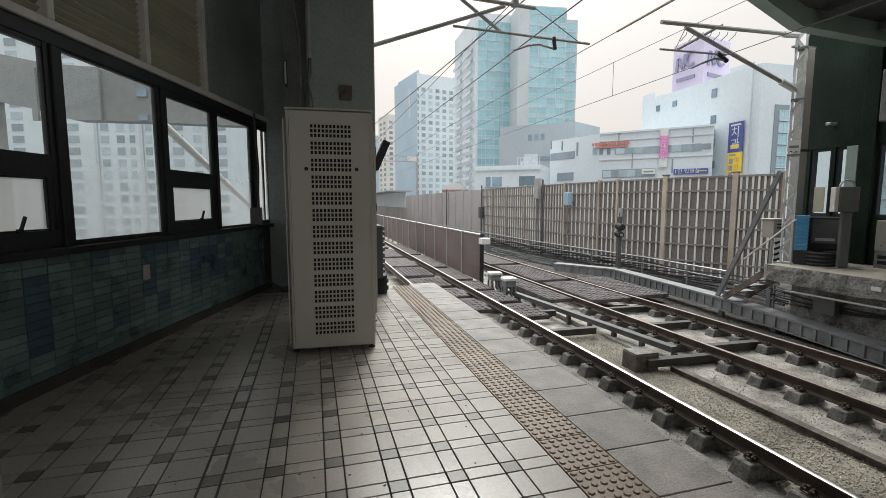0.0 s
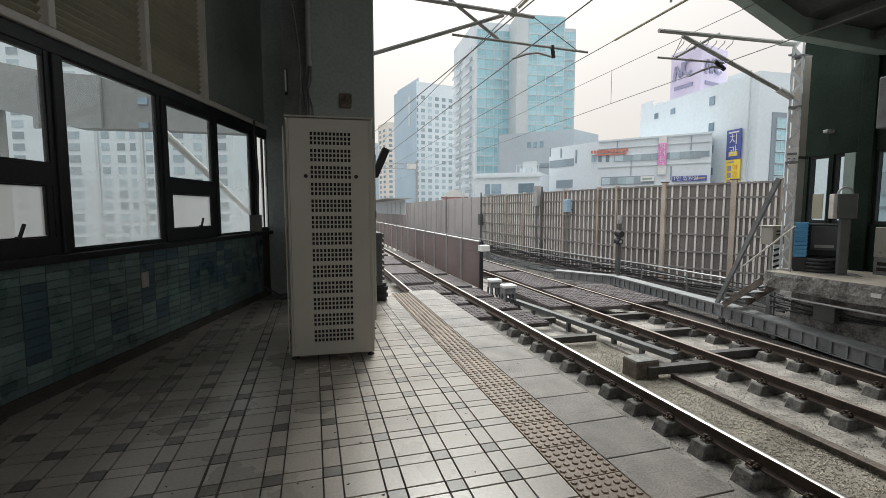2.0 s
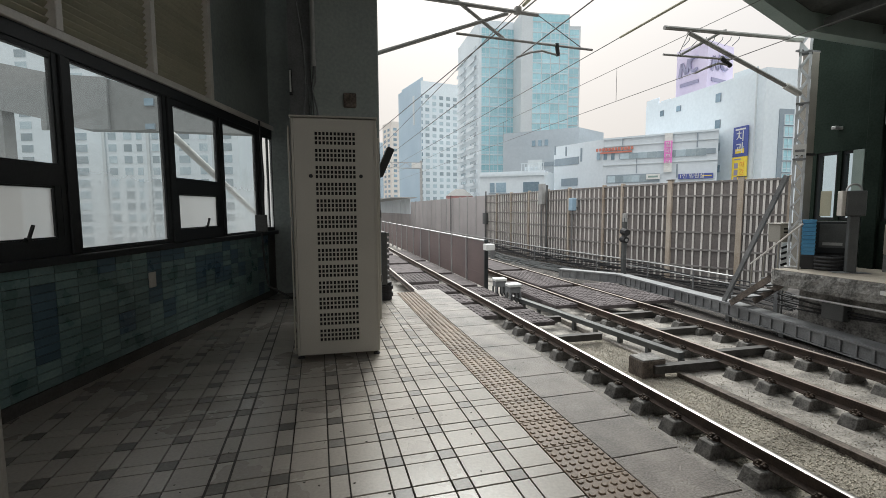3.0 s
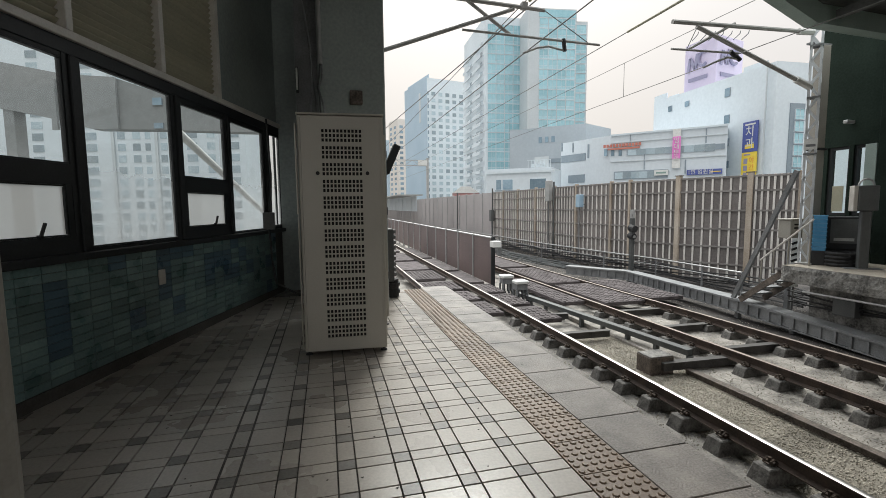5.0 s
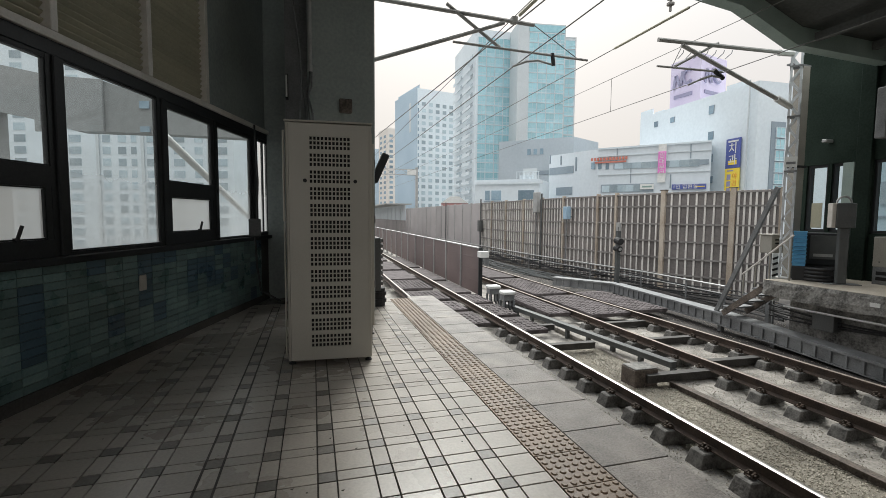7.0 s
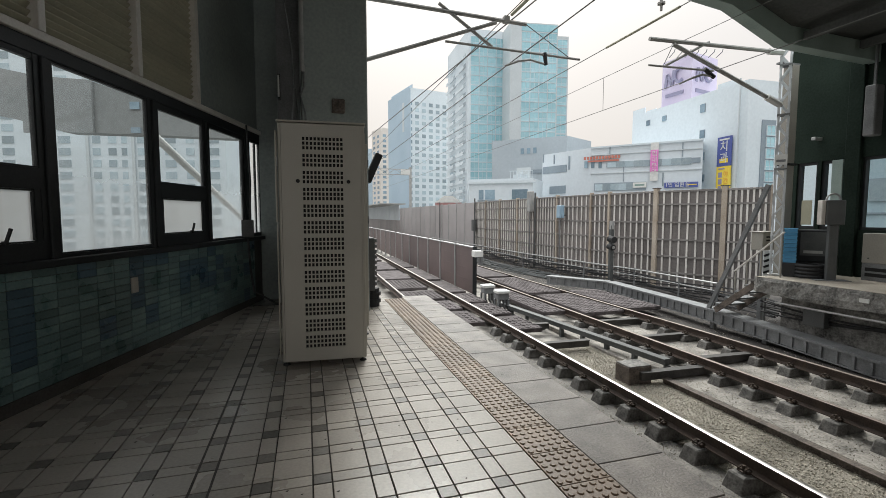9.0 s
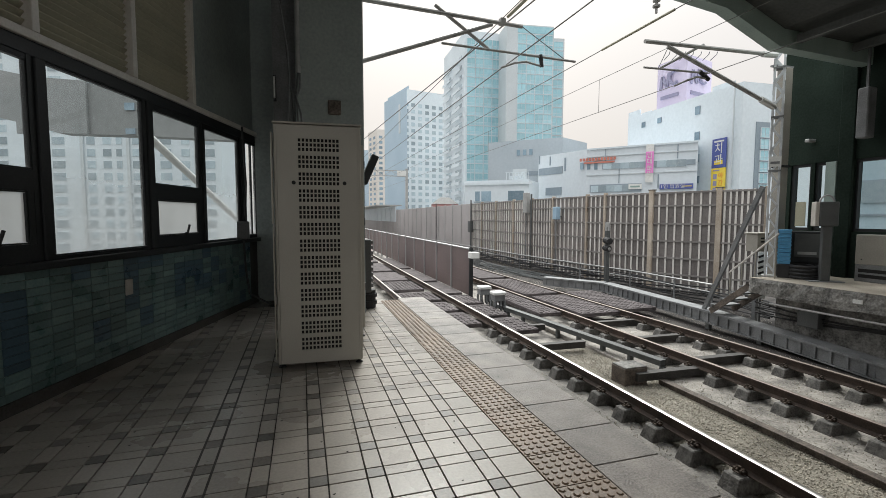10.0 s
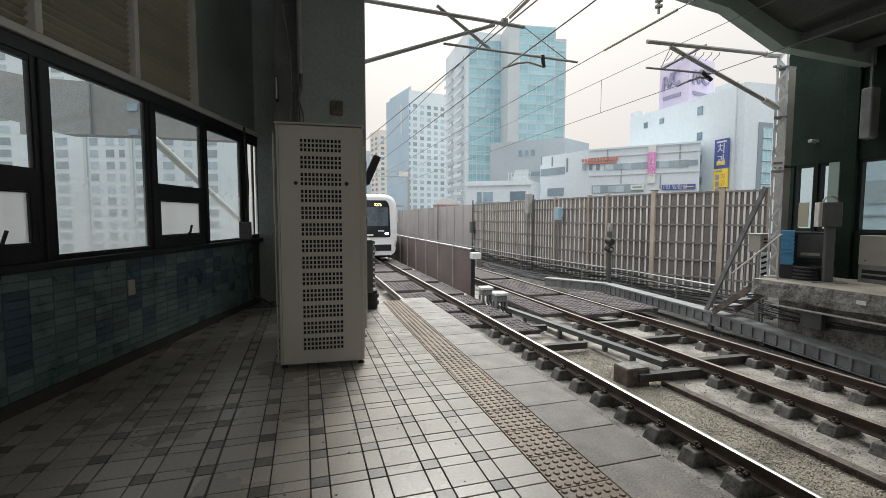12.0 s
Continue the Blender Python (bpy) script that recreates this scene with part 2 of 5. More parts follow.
def tube(bm, pts, r, n=6, closed=False):
    """A round bar swept along points, as one skin."""
    pts = [Vector(p) for p in pts]
    k = len(pts)
    rings = []
    side = None
    for i, p in enumerate(pts):
        a = pts[(i - 1) % k] if closed or i else p
        b = pts[(i + 1) % k] if closed or i < k - 1 else p
        d = (b - a).normalized()
        if side is None:
            side = d.orthogonal().normalized()
        side = (side - d * side.dot(d)).normalized()
        up = d.cross(side)
        rings.append([bm.verts.new(p + (side * math.cos(2 * math.pi * j / n) + up * math.sin(2 * math.pi * j / n)) * r) for j in range(n)])
    for i in range(k if closed else k - 1):
        u, v = rings[i], rings[(i + 1) % k]
        for j in range(n):
            bm.faces.new((u[j], u[(j + 1) % n], v[(j + 1) % n], v[j]))
    if not closed:
        bm.faces.new(rings[0][::-1])
        bm.faces.new(rings[-1])
    return bm


def prism(bm, profile, y0, y1):
    """A profile of (x, z), drawn out along y."""
    a = [bm.verts.new((x, y0, z)) for x, z in profile]
    b = [bm.verts.new((x, y1, z)) for x, z in profile]
    k = len(a)
    for i in range(k):
        bm.faces.new((a[i], a[(i + 1) % k], b[(i + 1) % k], b[i]))
    bm.faces.new(a[::-1])
    bm.faces.new(b)
    bmesh.ops.recalc_face_normals(bm, faces=bm.faces)
    return bm


def mesh_of(bm, material):
    me = bpy.data.meshes.new("m")
    bm.to_mesh(me)
    bm.free()
    me.materials.append(material)
    return me


def part(name, bm, material, parent=None, label="", kind=""):
    ob = new(name, mesh_of(bm, material))
    if parent:
        ob.parent = parent
    return tagged(ob, label=label, kind=kind)


def piece(name, me, parent, m):
    ob = new(name, me)
    ob.parent = parent
    ob.matrix_local = m
    return ob


def thing(name, m, label="", category="", group="", kind=""):
    ob = new(name)
    ob.matrix_world = m
    return tagged(ob, label, category, group, kind)


def solo(name, bm, material, label="", category="", group="", kind="", m=None):
    ob = new(name, mesh_of(bm, material))
    if m:
        ob.matrix_world = m
    return tagged(ob, label, category, group, kind)


TURN = 16.9  # the side wall runs this many degrees off the platform's line
WALL = pose(-2.8 * math.cos(radians(TURN)), 2.8 * math.sin(radians(TURN)), 0, 0, 0, -TURN)
VIEW = pose(0, 0, 0, 0, 0, -TURN)  # city blocks are set out along this line
BED = -1.5
RAILZ = -1.13
# ---- setting: platform, track bed, ground ----
solo("ground", bx(-1500, 1500, -1500, 2500, -9.5, -9), GROUND, "grey city ground far below the viaduct", "ground", kind="structure")
solo("dark_ballast", bx(8.85, 16.4, -20, 60, BED - 0.031, BED + 0.03), GRIT, "dark oily grit along the noise barrier", "grit", kind="structure")
solo("track_deck", bx(1.9, 16.5, -30, 400, -2.2, BED - 0.03), CONC_BED, "stained concrete viaduct deck under the tracks", "track bed", kind="structure")

platform = thing("floor", pose(0, 0, 0), "cream and brown tiled platform floor with dark joints", "floor", kind="structure")
part("base", bx(-9.5, 1.80, -24, 6.98, -2.2, -0.03), CONC_DIRTY, platform)
part("bedding", bx(-9.5, 1.43, -24, 6.95, -0.029, -0.012), GROUT, platform)
for x in (-0.467, -0.556):
    part("joint_seal", bx(x - 0.006, x + 0.006, 0.3, 6.6, -0.012, 0.0015), GROUT, platform, "dark joint sealant")
part("platform_edge", bx(1.72, 1.83, -24, 7.0, -0.45, -0.031), CONC, platform)

# ---- side wall with windows ----
wall = thing("wall_west", WALL, "side wall with glazed tiles below a band of dark framed windows", "wall", kind="structure")
part("lower_wall", bx(-0.3, -0.012, -24, 7.0, -0.02, 0.93), GROUT, wall)
part("sill", bx(-0.30, 0.05, -12, 7.0, 0.931, 0.985, bevel=0.006), FRAME, wall)
part("top_band", bx(-0.16, 0.03, -12, 7.0, 2.50, 2.56, bevel=0.005), MULLION, wall)
part("head_frame", bx(-0.07, 0.0, -12, 7.0, 2.40, 2.499), FRAME, wall)
part("louvre_back", bx(-0.30, -0.14, -24, 7.0, 2.562, 5.2), GREYWALL, wall)
for i, s in enumerate((0.2, 1.2, 2.2, 3.22, 4.24, 5.23)):
    part("mullion", bx(-0.13, 0.03, s - 0.03, s + 0.03, 2.561, 4.6, bevel=0.004), MULLION, wall)
slat_bm = bmesh.new()
prism(slat_bm, [(-0.078, -0.034), (-0.022, 0.026), (-0.022, 0.034), (-0.03, 0.034), (-0.084, -0.028)], 0, 0.96)
slat_me = mesh_of(slat_bm, LOUVRE)
bays = [(2.25, 0.94), (3.25, 0.96), (4.27, 0.93)]
for s, w in bays:
    for k in range(34):
        piece("slat", slat_me, wall, Matrix.Translation((0, s, 2.6 + k * 0.055)) @ Matrix.Diagonal((1, w / 0.96, 1, 1)))
part("panel", bx(-0.135, -0.03, 5.26, 7.0, 2.561, 4.6), GREYWALL, wall)
for s0, s1 in ((0.24, 1.17), (1.23, 2.17), (-24, 0.17)):
    part("panel", bx(-0.135, -0.03, s0, s1, 2.561, 4.6), LOUVRE, wall)


def window(name, s0, s1, sashes, label, handle=None):
    """A dark framed window set in the side wall: each sash is (z0, z1)."""
    w = thing(name, WALL, label, "window", kind="structure")
    fr = bmesh.new()
    zs0, zs1 = sashes[0][0], sashes[-1][1]
    for a, b, c, d in ((s0 - 0.045, s0, 0.986, 2.399), (s1, s1 + 0.045, 0.986, 2.399)):
        box(fr, -0.055, -0.006, a, b, c, d)
    box(fr, -0.055, -0.006, s0, s1, 0.986, zs0)
    if zs1 < 2.398:
        box(fr, -0.055, -0.01, s0, s1, zs1, 2.399)
    for (a, b), (c, d) in zip(sashes, sashes[1:]):
        box(fr, -0.055, -0.005, s0, s1, b, c)
    part("window_frame", fr, FRAME, w)
    r0, r1 = s0, s1
    for a, b in sashes:
        s0, s1 = (r0 + 0.03, r1 - 0.05) if b - a < 0.5 else (r0, r1)
        if s0 > r0:
            rim = bx(-0.05, -0.008, r0 + 0.001, s0, a, b)
            part("sash_rim", box(rim, -0.05, -0.008, s1, r1 - 0.001, a, b), FRAME, w)
        q = bmesh.new()
        q.faces.new([q.verts.new(v) for v in ((-0.028, s0, a), (-0.028, s1, a), (-0.028, s1, b), (-0.028, s0, b))])
        p = part("pane", q, FROST if b - a < 0.5 else GLASS, w)
        p.visible_shadow = False
        g = bmesh.new()
        for q in ((s0, s1, a, a + 0.014), (s0, s1, b - 0.014, b), (s0, s0 + 0.014, a + 0.015, b - 0.015), (s1 - 0.014, s1, a + 0.015, b - 0.015)):
            box(g, -0.045, -0.012, q[0] + 0.002, q[1] - 0.002, q[2] + 0.002, q[3] - 0.002)
        part("sash", g, FRAME, w)
    if handle:
        h = bx(-0.05, 0.0, handle - 0.012, handle + 0.012, 1.10, 1.13)
        rod(h, (-0.008, handle, 1.12), (-0.004, handle + 0.035, 1.21), 0.012, 6)
        part("handle", h, RUBBER, w)
    return w


window("window_1", 2.2, 3.165, [(1.11, 1.475), (1.622, 2.37)], "dark framed window with a small tilting sash below", 2.89)
window("window_2", 3.312, 4.36, [(1.012, 2.392)], "large fixed window pane in a dark frame")
window("window_3", 4.512, 5.345, [(1.108, 1.467), (1.62, 2.345)], "dark framed window with a small tilting sash below", 5.05)
window("window_4", 5.482, 6.375, [(1.0, 2.35)], "tall fixed window pane in a dark frame")
window("window_5", 6.60, 6.97, [(1.03, 2.37)], "narrow slit window with a thin middle bar")
part("slit_bar", bx(-0.045, -0.02, 6.80, 6.835, 1.045, 2.355), FRAME, wall)
window("window_6", 0.9, 2.0, [(1.02, 2.36)], "large fixed window pane in a dark frame")
for s0, s1 in ((3.211, 3.266), (4.406, 4.466), (5.391, 5.436), (6.421, 6.554), (2.046, 2.154)):
    part("post", bx(-0.075, 0.012, s0, s1, 0.986, 2.399, bevel=0.006), FRAME, wall)
part("upper_wall", bx(-0.3, -0.02, -24, 0.85, 0.986, 2.399), GREYWALL, wall)

# ---- end wall, pillar and roofs ----
pillar = thing("wall_north", pose(0, 0, 0), "grey painted end wall and pillar of the platform", "wall", kind="structure")
part("pillar", bx(-0.05, 0.80, 6.12, 7.0, -0.02, 6.2, bevel=0.015), GREYWALL, pillar)
part("recess_panel", bx(-0.34, -0.052, 6.6, 7.44, -0.02, 6.2), GALV_OLD, pillar, "grey metal riser panel")
part("end_wall", bx(-0.665, -0.2, 7.45, 7.6, -0.3, 6.2), GREYWALL, pillar)
part("corner_filler", bx(-0.95, -0.668, 7.46, 7.6, 2.56, 6.2), GREYWALL, pillar)
part("corner_filler", bx(-0.95, -0.668, 7.46, 7.6, -0.3, 1.0), GREYWALL, pillar)
part("landing", bx(-2.5, 0.8, 6.981, 7.7, -2.2, -0.005), CONC_DIRTY, pillar)
roof_w = thing("ceiling", pose(0, 0, 0), "dark steel platform roof", "roof", kind="structure")
r = bmesh.new()
prism(r, [(-7, 5.05), (2.6, 5.5), (3.4, 5.55), (3.4, 5.75), (2.6, 5.7), (-7, 5.25)], -8, 7.2)
part("roof_sheet", r, ROOFM, roof_w)
r = bmesh.new()
prism(r, [(3.41, 5.56), (6.3, 5.62), (6.3, 5.8), (3.41, 5.74)], -8, 3.7)
part("unseen_shade_roof", r, ROOFM, roof_w)
r = bmesh.new()
prism(r, [(3.41, 5.58), (6.3, 5.6), (6.3, 5.78), (3.41, 5.74)], 6.15, 6.45)
part("link_beam", r, ROOFM, roof_w)
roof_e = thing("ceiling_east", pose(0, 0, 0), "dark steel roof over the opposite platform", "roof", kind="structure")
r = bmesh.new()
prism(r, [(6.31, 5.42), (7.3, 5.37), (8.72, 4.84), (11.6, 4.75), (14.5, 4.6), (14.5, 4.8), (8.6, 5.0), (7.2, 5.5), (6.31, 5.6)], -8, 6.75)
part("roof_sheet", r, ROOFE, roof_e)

# ---- opposite platform ----
plat2 = thing("platform_east", pose(0, 0, 0), "opposite concrete platform with a stained overhanging edge", "platform", kind="structure")
part("slab", bx(9.28, 15.5, -24, 7.32, -0.3, -0.012), CONC_DIRTY, plat2)
part("paving", bx(9.24, 15.5, -24, 7.36, -0.011, 0.0), PAVE, plat2, "sandy worn platform paving")


def rough_edge():
    """A broken concrete nosing along the platform edge and round its end."""
    b = bmesh.new()
    line = [(9.2, -6 + 0.07 * i) for i in range(191)] + [(9.2 + 0.07 * i, 7.4) for i in range(1, 40)]
    rows_ = []
    for x, y in line:
        col = []
        low = -0.34 - 0.05 * noise.noise((x * 2, y * 1.7, 3.0))
        for k in range(6):
            z = -0.004 + (low + 0.004) * k / 5
            d = 0.03 * noise.noise((x * 4, y * 4, z * 7)) + 0.015 * noise.noise((x * 13, y * 13, z * 15)) + (0.02 if k == 0 else 0)
            if y < 7.39:
                col.append(b.verts.new((x + d, y, z)))
            else:
                col.append(b.verts.new((x, y - d, z)))
        inner = (x + 0.3, y) if y < 7.39 else (x, y - 0.3)
        col.append(b.verts.new((inner[0], inner[1], low + 0.03)))
        rows_.append(col)
    for u, v in zip(rows_, rows_[1:]):
        for k in range(6):
            b.faces.new((u[k], v[k], v[k + 1], u[k + 1]))
    bmesh.ops.recalc_face_normals(b, faces=b.faces)
    return b


part("nosing", rough_edge(), CONC_DIRTY, plat2, "broken stained concrete nosing")
part("support_wall", bx(9.82, 15.4, -24, 7.2, -2.1, -0.36), CONC_DIRTY, plat2)


# ---- tracks ----
def rail_bm(y0, y1):
    b = bmesh.new()
    prism(b, [(-0.07, -0.155), (0.07, -0.155), (0.07, -0.143), (0.012, -0.12), (0.012, -0.04), (0.036, -0.03), (0.036, -0.004), (-0.036, -0.004), (-0.036, -0.03), (-0.012, -0.04), (-0.012, -0.12), (-0.07, -0.143)], y0, y1)
    return b


def block_meshes():
    b = bmesh.new()
    box(b, -0.27, 0.27, -0.12, 0.12, -0.19, 0.0)
    for v in b.verts:
        if v.co.z > -0.01:
            v.co.x *= 0.72
            v.co.y *= 0.8
    bmesh.ops.bevel(b, geom=list(b.edges), offset=0.012, segments=1, affect="EDGES")
    c = bmesh.new()
    for sx in (-1, 1):
        box(c, sx * 0.075 - 0.03, sx * 0.075 + 0.03, -0.05, 0.05, 0.0, 0.03)
        for sy in (-0.035, 0.035):
            tube(c, [(sx * 0.05, sy, 0.035), (sx * 0.09, sy, 0.06), (sx * 0.13, sy, 0.045), (sx * 0.14, sy, 0.015)], 0.011, 5)
        rod(c, (sx * 0.135, -0.035, 0.02), (sx * 0.135, 0.035, 0.02), 0.011, 5)
        rod(c, (sx * 0.1, 0, 0.0), (sx * 0.1, 0, 0.075), 0.016, 6)
    return mesh_of(b, BLOCK), mesh_of(c, CLIP)


block_me, clip_me = block_meshes()


def track(name, x, top, y_blocks, label):
    t = thing(name, pose(x, 0, RAILZ), label, "railway track", kind="structure")
    for side in (-0.752, 0.752):
        rl = part("rail", rail_bm(-25, 400), RAIL, t, "brown rail with a worn running face")
        rl.location.x = side
        hd = part("rail_head", prism(bmesh.new(), [(-0.034, -0.0038)] + [(0.034 * q, 0.004 - 0.0078 * q * q) for q in (-0.95, -0.7, -0.35, 0, 0.35, 0.7, 0.95)] + [(0.034, -0.0038)], -25, 400), top, rl, "bright running face")
        for y in y_blocks:
            bl = piece("sleeper_block", block_me, t, pose(side, y, -0.155))
            piece("clip", clip_me, bl, pose(0, 0, 0))
    return t


T1, T2 = 3.52, 7.22
track("track_1", T1, RAILTOP, [1.1 + 0.56 * i for i in range(-20, 16)], "near railway track with a polished rail on concrete blocks")
track("track_2", T2, RAILTOP_B, [1.1 + 0.56 * i for i in range(-20, 16)], "far railway track with rusty rails on concrete blocks")
solo("track_plinth", bx(1.95, 4.24, -25, 9.6, BED - 0.029, BED + 0.055, bevel=0.01), NEAR_BED, "stained concrete plinth under the near track", "track bed", kind="structure")
solo("track_plinth", bx(5.72, 8.8, -25, 10.2, BED - 0.02, BED + 0.075, bevel=0.01), CONC_BED, "raised concrete plinth under the far track", "track bed", kind="structure")
edge = bx(5.62, 5.70, -20, 6.0, BED - 0.028, BED + 0.1, bevel=0.008)
box(edge, 5.59, 5.715, -20, 6.0, BED + 0.1, BED + 0.115)
solo("plinth_edge", edge, RUSTY, "rusty brown steel edging along the track plinth", "track edging", kind="structure")
# ---- equipment cabinet ----
def cabinet():
    c = thing("equipment_cabinet", pose(-0.222, 4.045, 0, 0, 0, -4.0), "tall beige steel equipment cabinet with slotted vents on levelling feet", "cabinet")
    w, d, z0, z1 = 0.715, 0.9, 0.03, 2.072
    b = bmesh.new()
    box(b, 0, w, 0.02, d, z0, z1, bevel=0.006)
    part("body", b, CABINET, c)
    part("top_cap", bx(-0.008, w + 0.008, -0.004, d + 0.008, z1 + 0.001, z1 + 0.018, bevel=0.005), CABINET, c)
    # door plate with rows of punched slots
    xs, zs = [0.03], [z0 + 0.012]
    cols = []
    for i in range(11):
        x = 0.199 + i * 0.0311
        xs += [x, x + 0.0203]
        cols.append(len(xs) - 2)
    xs.append(w - 0.03)
    rows_ = []
    for g in range(13):
        for k in range(3):
            z = 0.157 + g * 0.141 + k * 0.0385
            zs += [z, z + 0.028]
            rows_.append(len(zs) - 2)
    zs.append(z1 - 0.012)
    p = bmesh.new()
    grid = [[p.verts.new((a, 0.0, q)) for a in xs] for q in zs]
    for j in range(len(zs) - 1):
        for i in range(len(xs) - 1):
            if not (i in cols and j in rows_):
                p.faces.new((grid[j][i], grid[j][i + 1], grid[j + 1][i + 1], grid[j + 1][i]))
    ex = bmesh.ops.extrude_face_region(p, geom=list(p.faces))
    bmesh.ops.translate(p, verts=[v for v in ex["geom"] if isinstance(v, bmesh.types.BMVert)], vec=(0, -0.014, 0))
    bmesh.ops.recalc_face_normals(p, faces=p.faces)
    door = part("door", p, CABINET, c, "slotted steel door")
    part("dark_slot_backing", bx(0.19, 0.58, 0.004, 0.012, 0.14, 2.0), BLACK, c, "black sheet standing for the dark inside behind the slots")
    for x in (0.16, 0.575):
        k = rod(bmesh.new(), (x, -0.014, 1.585), (x, -0.028, 1.585), 0.016, 14)
        rod(k, (x, -0.028, 1.585), (x, -0.034, 1.585), 0.008, 10)
        part("lock", k, RUBBER, door, "round black lock")
    for x in (0.012, w - 0.028):
        part("edge_strip", bx(x, x + 0.014, -0.003, 0.019, z0 + 0.01, z1 - 0.012), CABINET, c)
    for x in (0.03, w - 0.03):
        for y in (0.05, d - 0.04):
            f = rod(bmesh.new(), (x, y, 0), (x, y, 0.012), 0.032, 12, 0.026)
            rod(f, (x, y, 0.012), (x, y, z0), 0.011, 8)
            part("levelling_foot", f, RUBBER, c)
    for z in (1.75, 1.2, 0.6):
        part("hinge", rod(bmesh.new(), (-0.006, 0.004, z - 0.04), (-0.006, 0.004, z + 0.04), 0.007, 8), GALV, c)
    part("cover_strip", bx(-0.022, -0.009, -0.002, 0.05, 1.24, 2.0, bevel=0.003), CABINET, c)
    part("cover_strip", bx(-0.018, -0.009, -0.002, 0.04, 0.08, 1.22, bevel=0.003), CABINET, c)
    # deeper rear half, standing a little proud of the side
    rear = part("rear_unit", bx(0.02, w + 0.075, d + 0.002, d + 0.42, 0.10, z1 - 0.02, bevel=0.006), CABINET, c)
    for z in (0.55, 1.25, 1.85):
        part("latch", bx(w + 0.0755, w + 0.088, d + 0.02, d + 0.05, z - 0.04, z + 0.04, bevel=0.003), GALV_OLD, rear)
    for y in (d + 0.04, d + 0.38):
        f = rod(bmesh.new(), (w + 0.045, y, 0), (w + 0.045, y, 0.012), 0.032, 12, 0.026)
        rod(f, (w + 0.045, y, 0.012), (w + 0.045, y, 0.10), 0.011, 8)
        part("levelling_foot", f, RUBBER, c)
    part("side_panel", bx(w + 0.001, w + 0.006, 0.06, d - 0.05, 0.12, z1 - 0.06), CABINET, c)
    return c


cabinet()

# ---- fences ----
def noise_fence():
    pts = [(14.5, 11.1), (12.9, 14.2), (12.3, 16.6), (11.9, 20.5), (11.7, 25), (11.7, 31), (11.9, 38), (12.2, 50), (12.6, 75), (12.6, 83.5), (12.8, 110), (12.8, 300)]
    f = thing("noise_barrier", pose(0, 0, 0), "tall noise barrier of brown panels with pale ribs and rust stained posts", "noise barrier", kind="structure")
    top, low = 2.25, BED - 0.02
    rib_me = mesh_of(bx(-0.045, -0.006, -0.03, 0.03, low, top), FRIB)
    broad_me = mesh_of(bx(-0.09, 0.09, -0.085, 0.085, low, top + 0.07, bevel=0.008), FPOST)
    post_me = mesh_of(bx(-0.08, 0.09, -0.05, 0.05, low, top + 0.06, bevel=0.008), FPOST)
    pale_me = mesh_of(bx(-0.07, 0.05, -0.05, 0.05, low, top + 0.05, bevel=0.006), GALV)
    cap_me = mesh_of(bx(-0.1, 0.1, -0.13, 0.13, top + 0.071, top + 0.1, bevel=0.006), RUSTY)
    panel_me = mesh_of(bx(0.0, 0.03, -0.99, 0.99, low + 0.01, top - 0.01), FENCE)
    plain_me = mesh_of(bx(-0.03, 0.03, -0.96, 0.96, low + 0.01, top - 0.01, bevel=0.004), FPLAIN)
    ys = [11.1, 12.31, 14.38, 16.48, 17.58, 20.04, 22.04, 24.05, 26.46, 28.83, 30.89]
    ys += [30.89 + 2.3 * k for k in range(1, 24)]
    xs, cy = [p[0] for p in pts], [p[1] for p in pts]
    stops = [Vector((float(np.interp(y, cy, xs)), y, 0)) for y in ys]
    for i, (a, b) in enumerate(zip(stops, stops[1:])):
        d = b - a
        turn = math.degrees(math.atan2(-d.x, d.y))
        mid = (a + b) / 2
        fit = Matrix.Diagonal((1, d.length / 2.0, 1, 1))
        plain = a.y > 30
        piece("panel", plain_me if plain else panel_me, f, pose(mid.x, mid.y, 0, 0, 0, turn) @ fit)
        pst = piece("post", broad_me if i in (1, 2) else pale_me if plain else post_me, f, pose(a.x, a.y, 0, 0, 0, turn))
        if i in (1, 2):
            piece("cap", cap_me, pst, pose(0, 0, 0))
        if plain:
            continue
        k = 4 if d.length < 1.2 else 8
        for j in range(1, k):
            q = a + d * (j / k)
            piece("rib", rib_me, f, pose(q.x, q.y, 0, 0, 0, turn))
        for z in (2.2, 1.72, 1.05, 0.40, -0.23, -0.84, -1.42):
            part("rail", bar(bmesh.new(), (a.x - 0.04, a.y, z), (b.x - 0.04, b.y, z), 0.035, 0.06), FRAIL, f)
    far = bmesh.new()
    for (xa, ya), (xb, yb) in zip(pts[9:], pts[10:]):
        bar(far, (xa, ya, (low + top) / 2), (xb, yb, (low + top) / 2), 0.05, top - low)
    part("far_panels", far, FPLAIN, f, kind="stuff")


noise_fence()


def low_barrier():
    f = thing("low_barrier", pose(5.42, 0, 0), "low brown sheet metal barrier between the two tracks", "barrier", kind="structure")
    for i in range(60):
        y = 14.3 + 2.0 * i
        p = bmesh.new()
        box(p, -0.03, 0.03, y + 0.04, y + 1.96, -1.38, 0.2)
        for z in (-0.95, -0.55, -0.15):
            box(p, -0.036, 0.036, y + 0.04, y + 1.96, z, z + 0.02)
        part("panel", p, BARRIER, f)
        part("cap", bx(-0.06, 0.06, y + 0.03, y + 1.97, 0.201, 0.235), GALV, f)
        part("post", bx(-0.075, 0.055, y - 0.03, y + 0.03, BED - 0.03, 0.25), GALV if i else FRAME, f)


low_barrier()


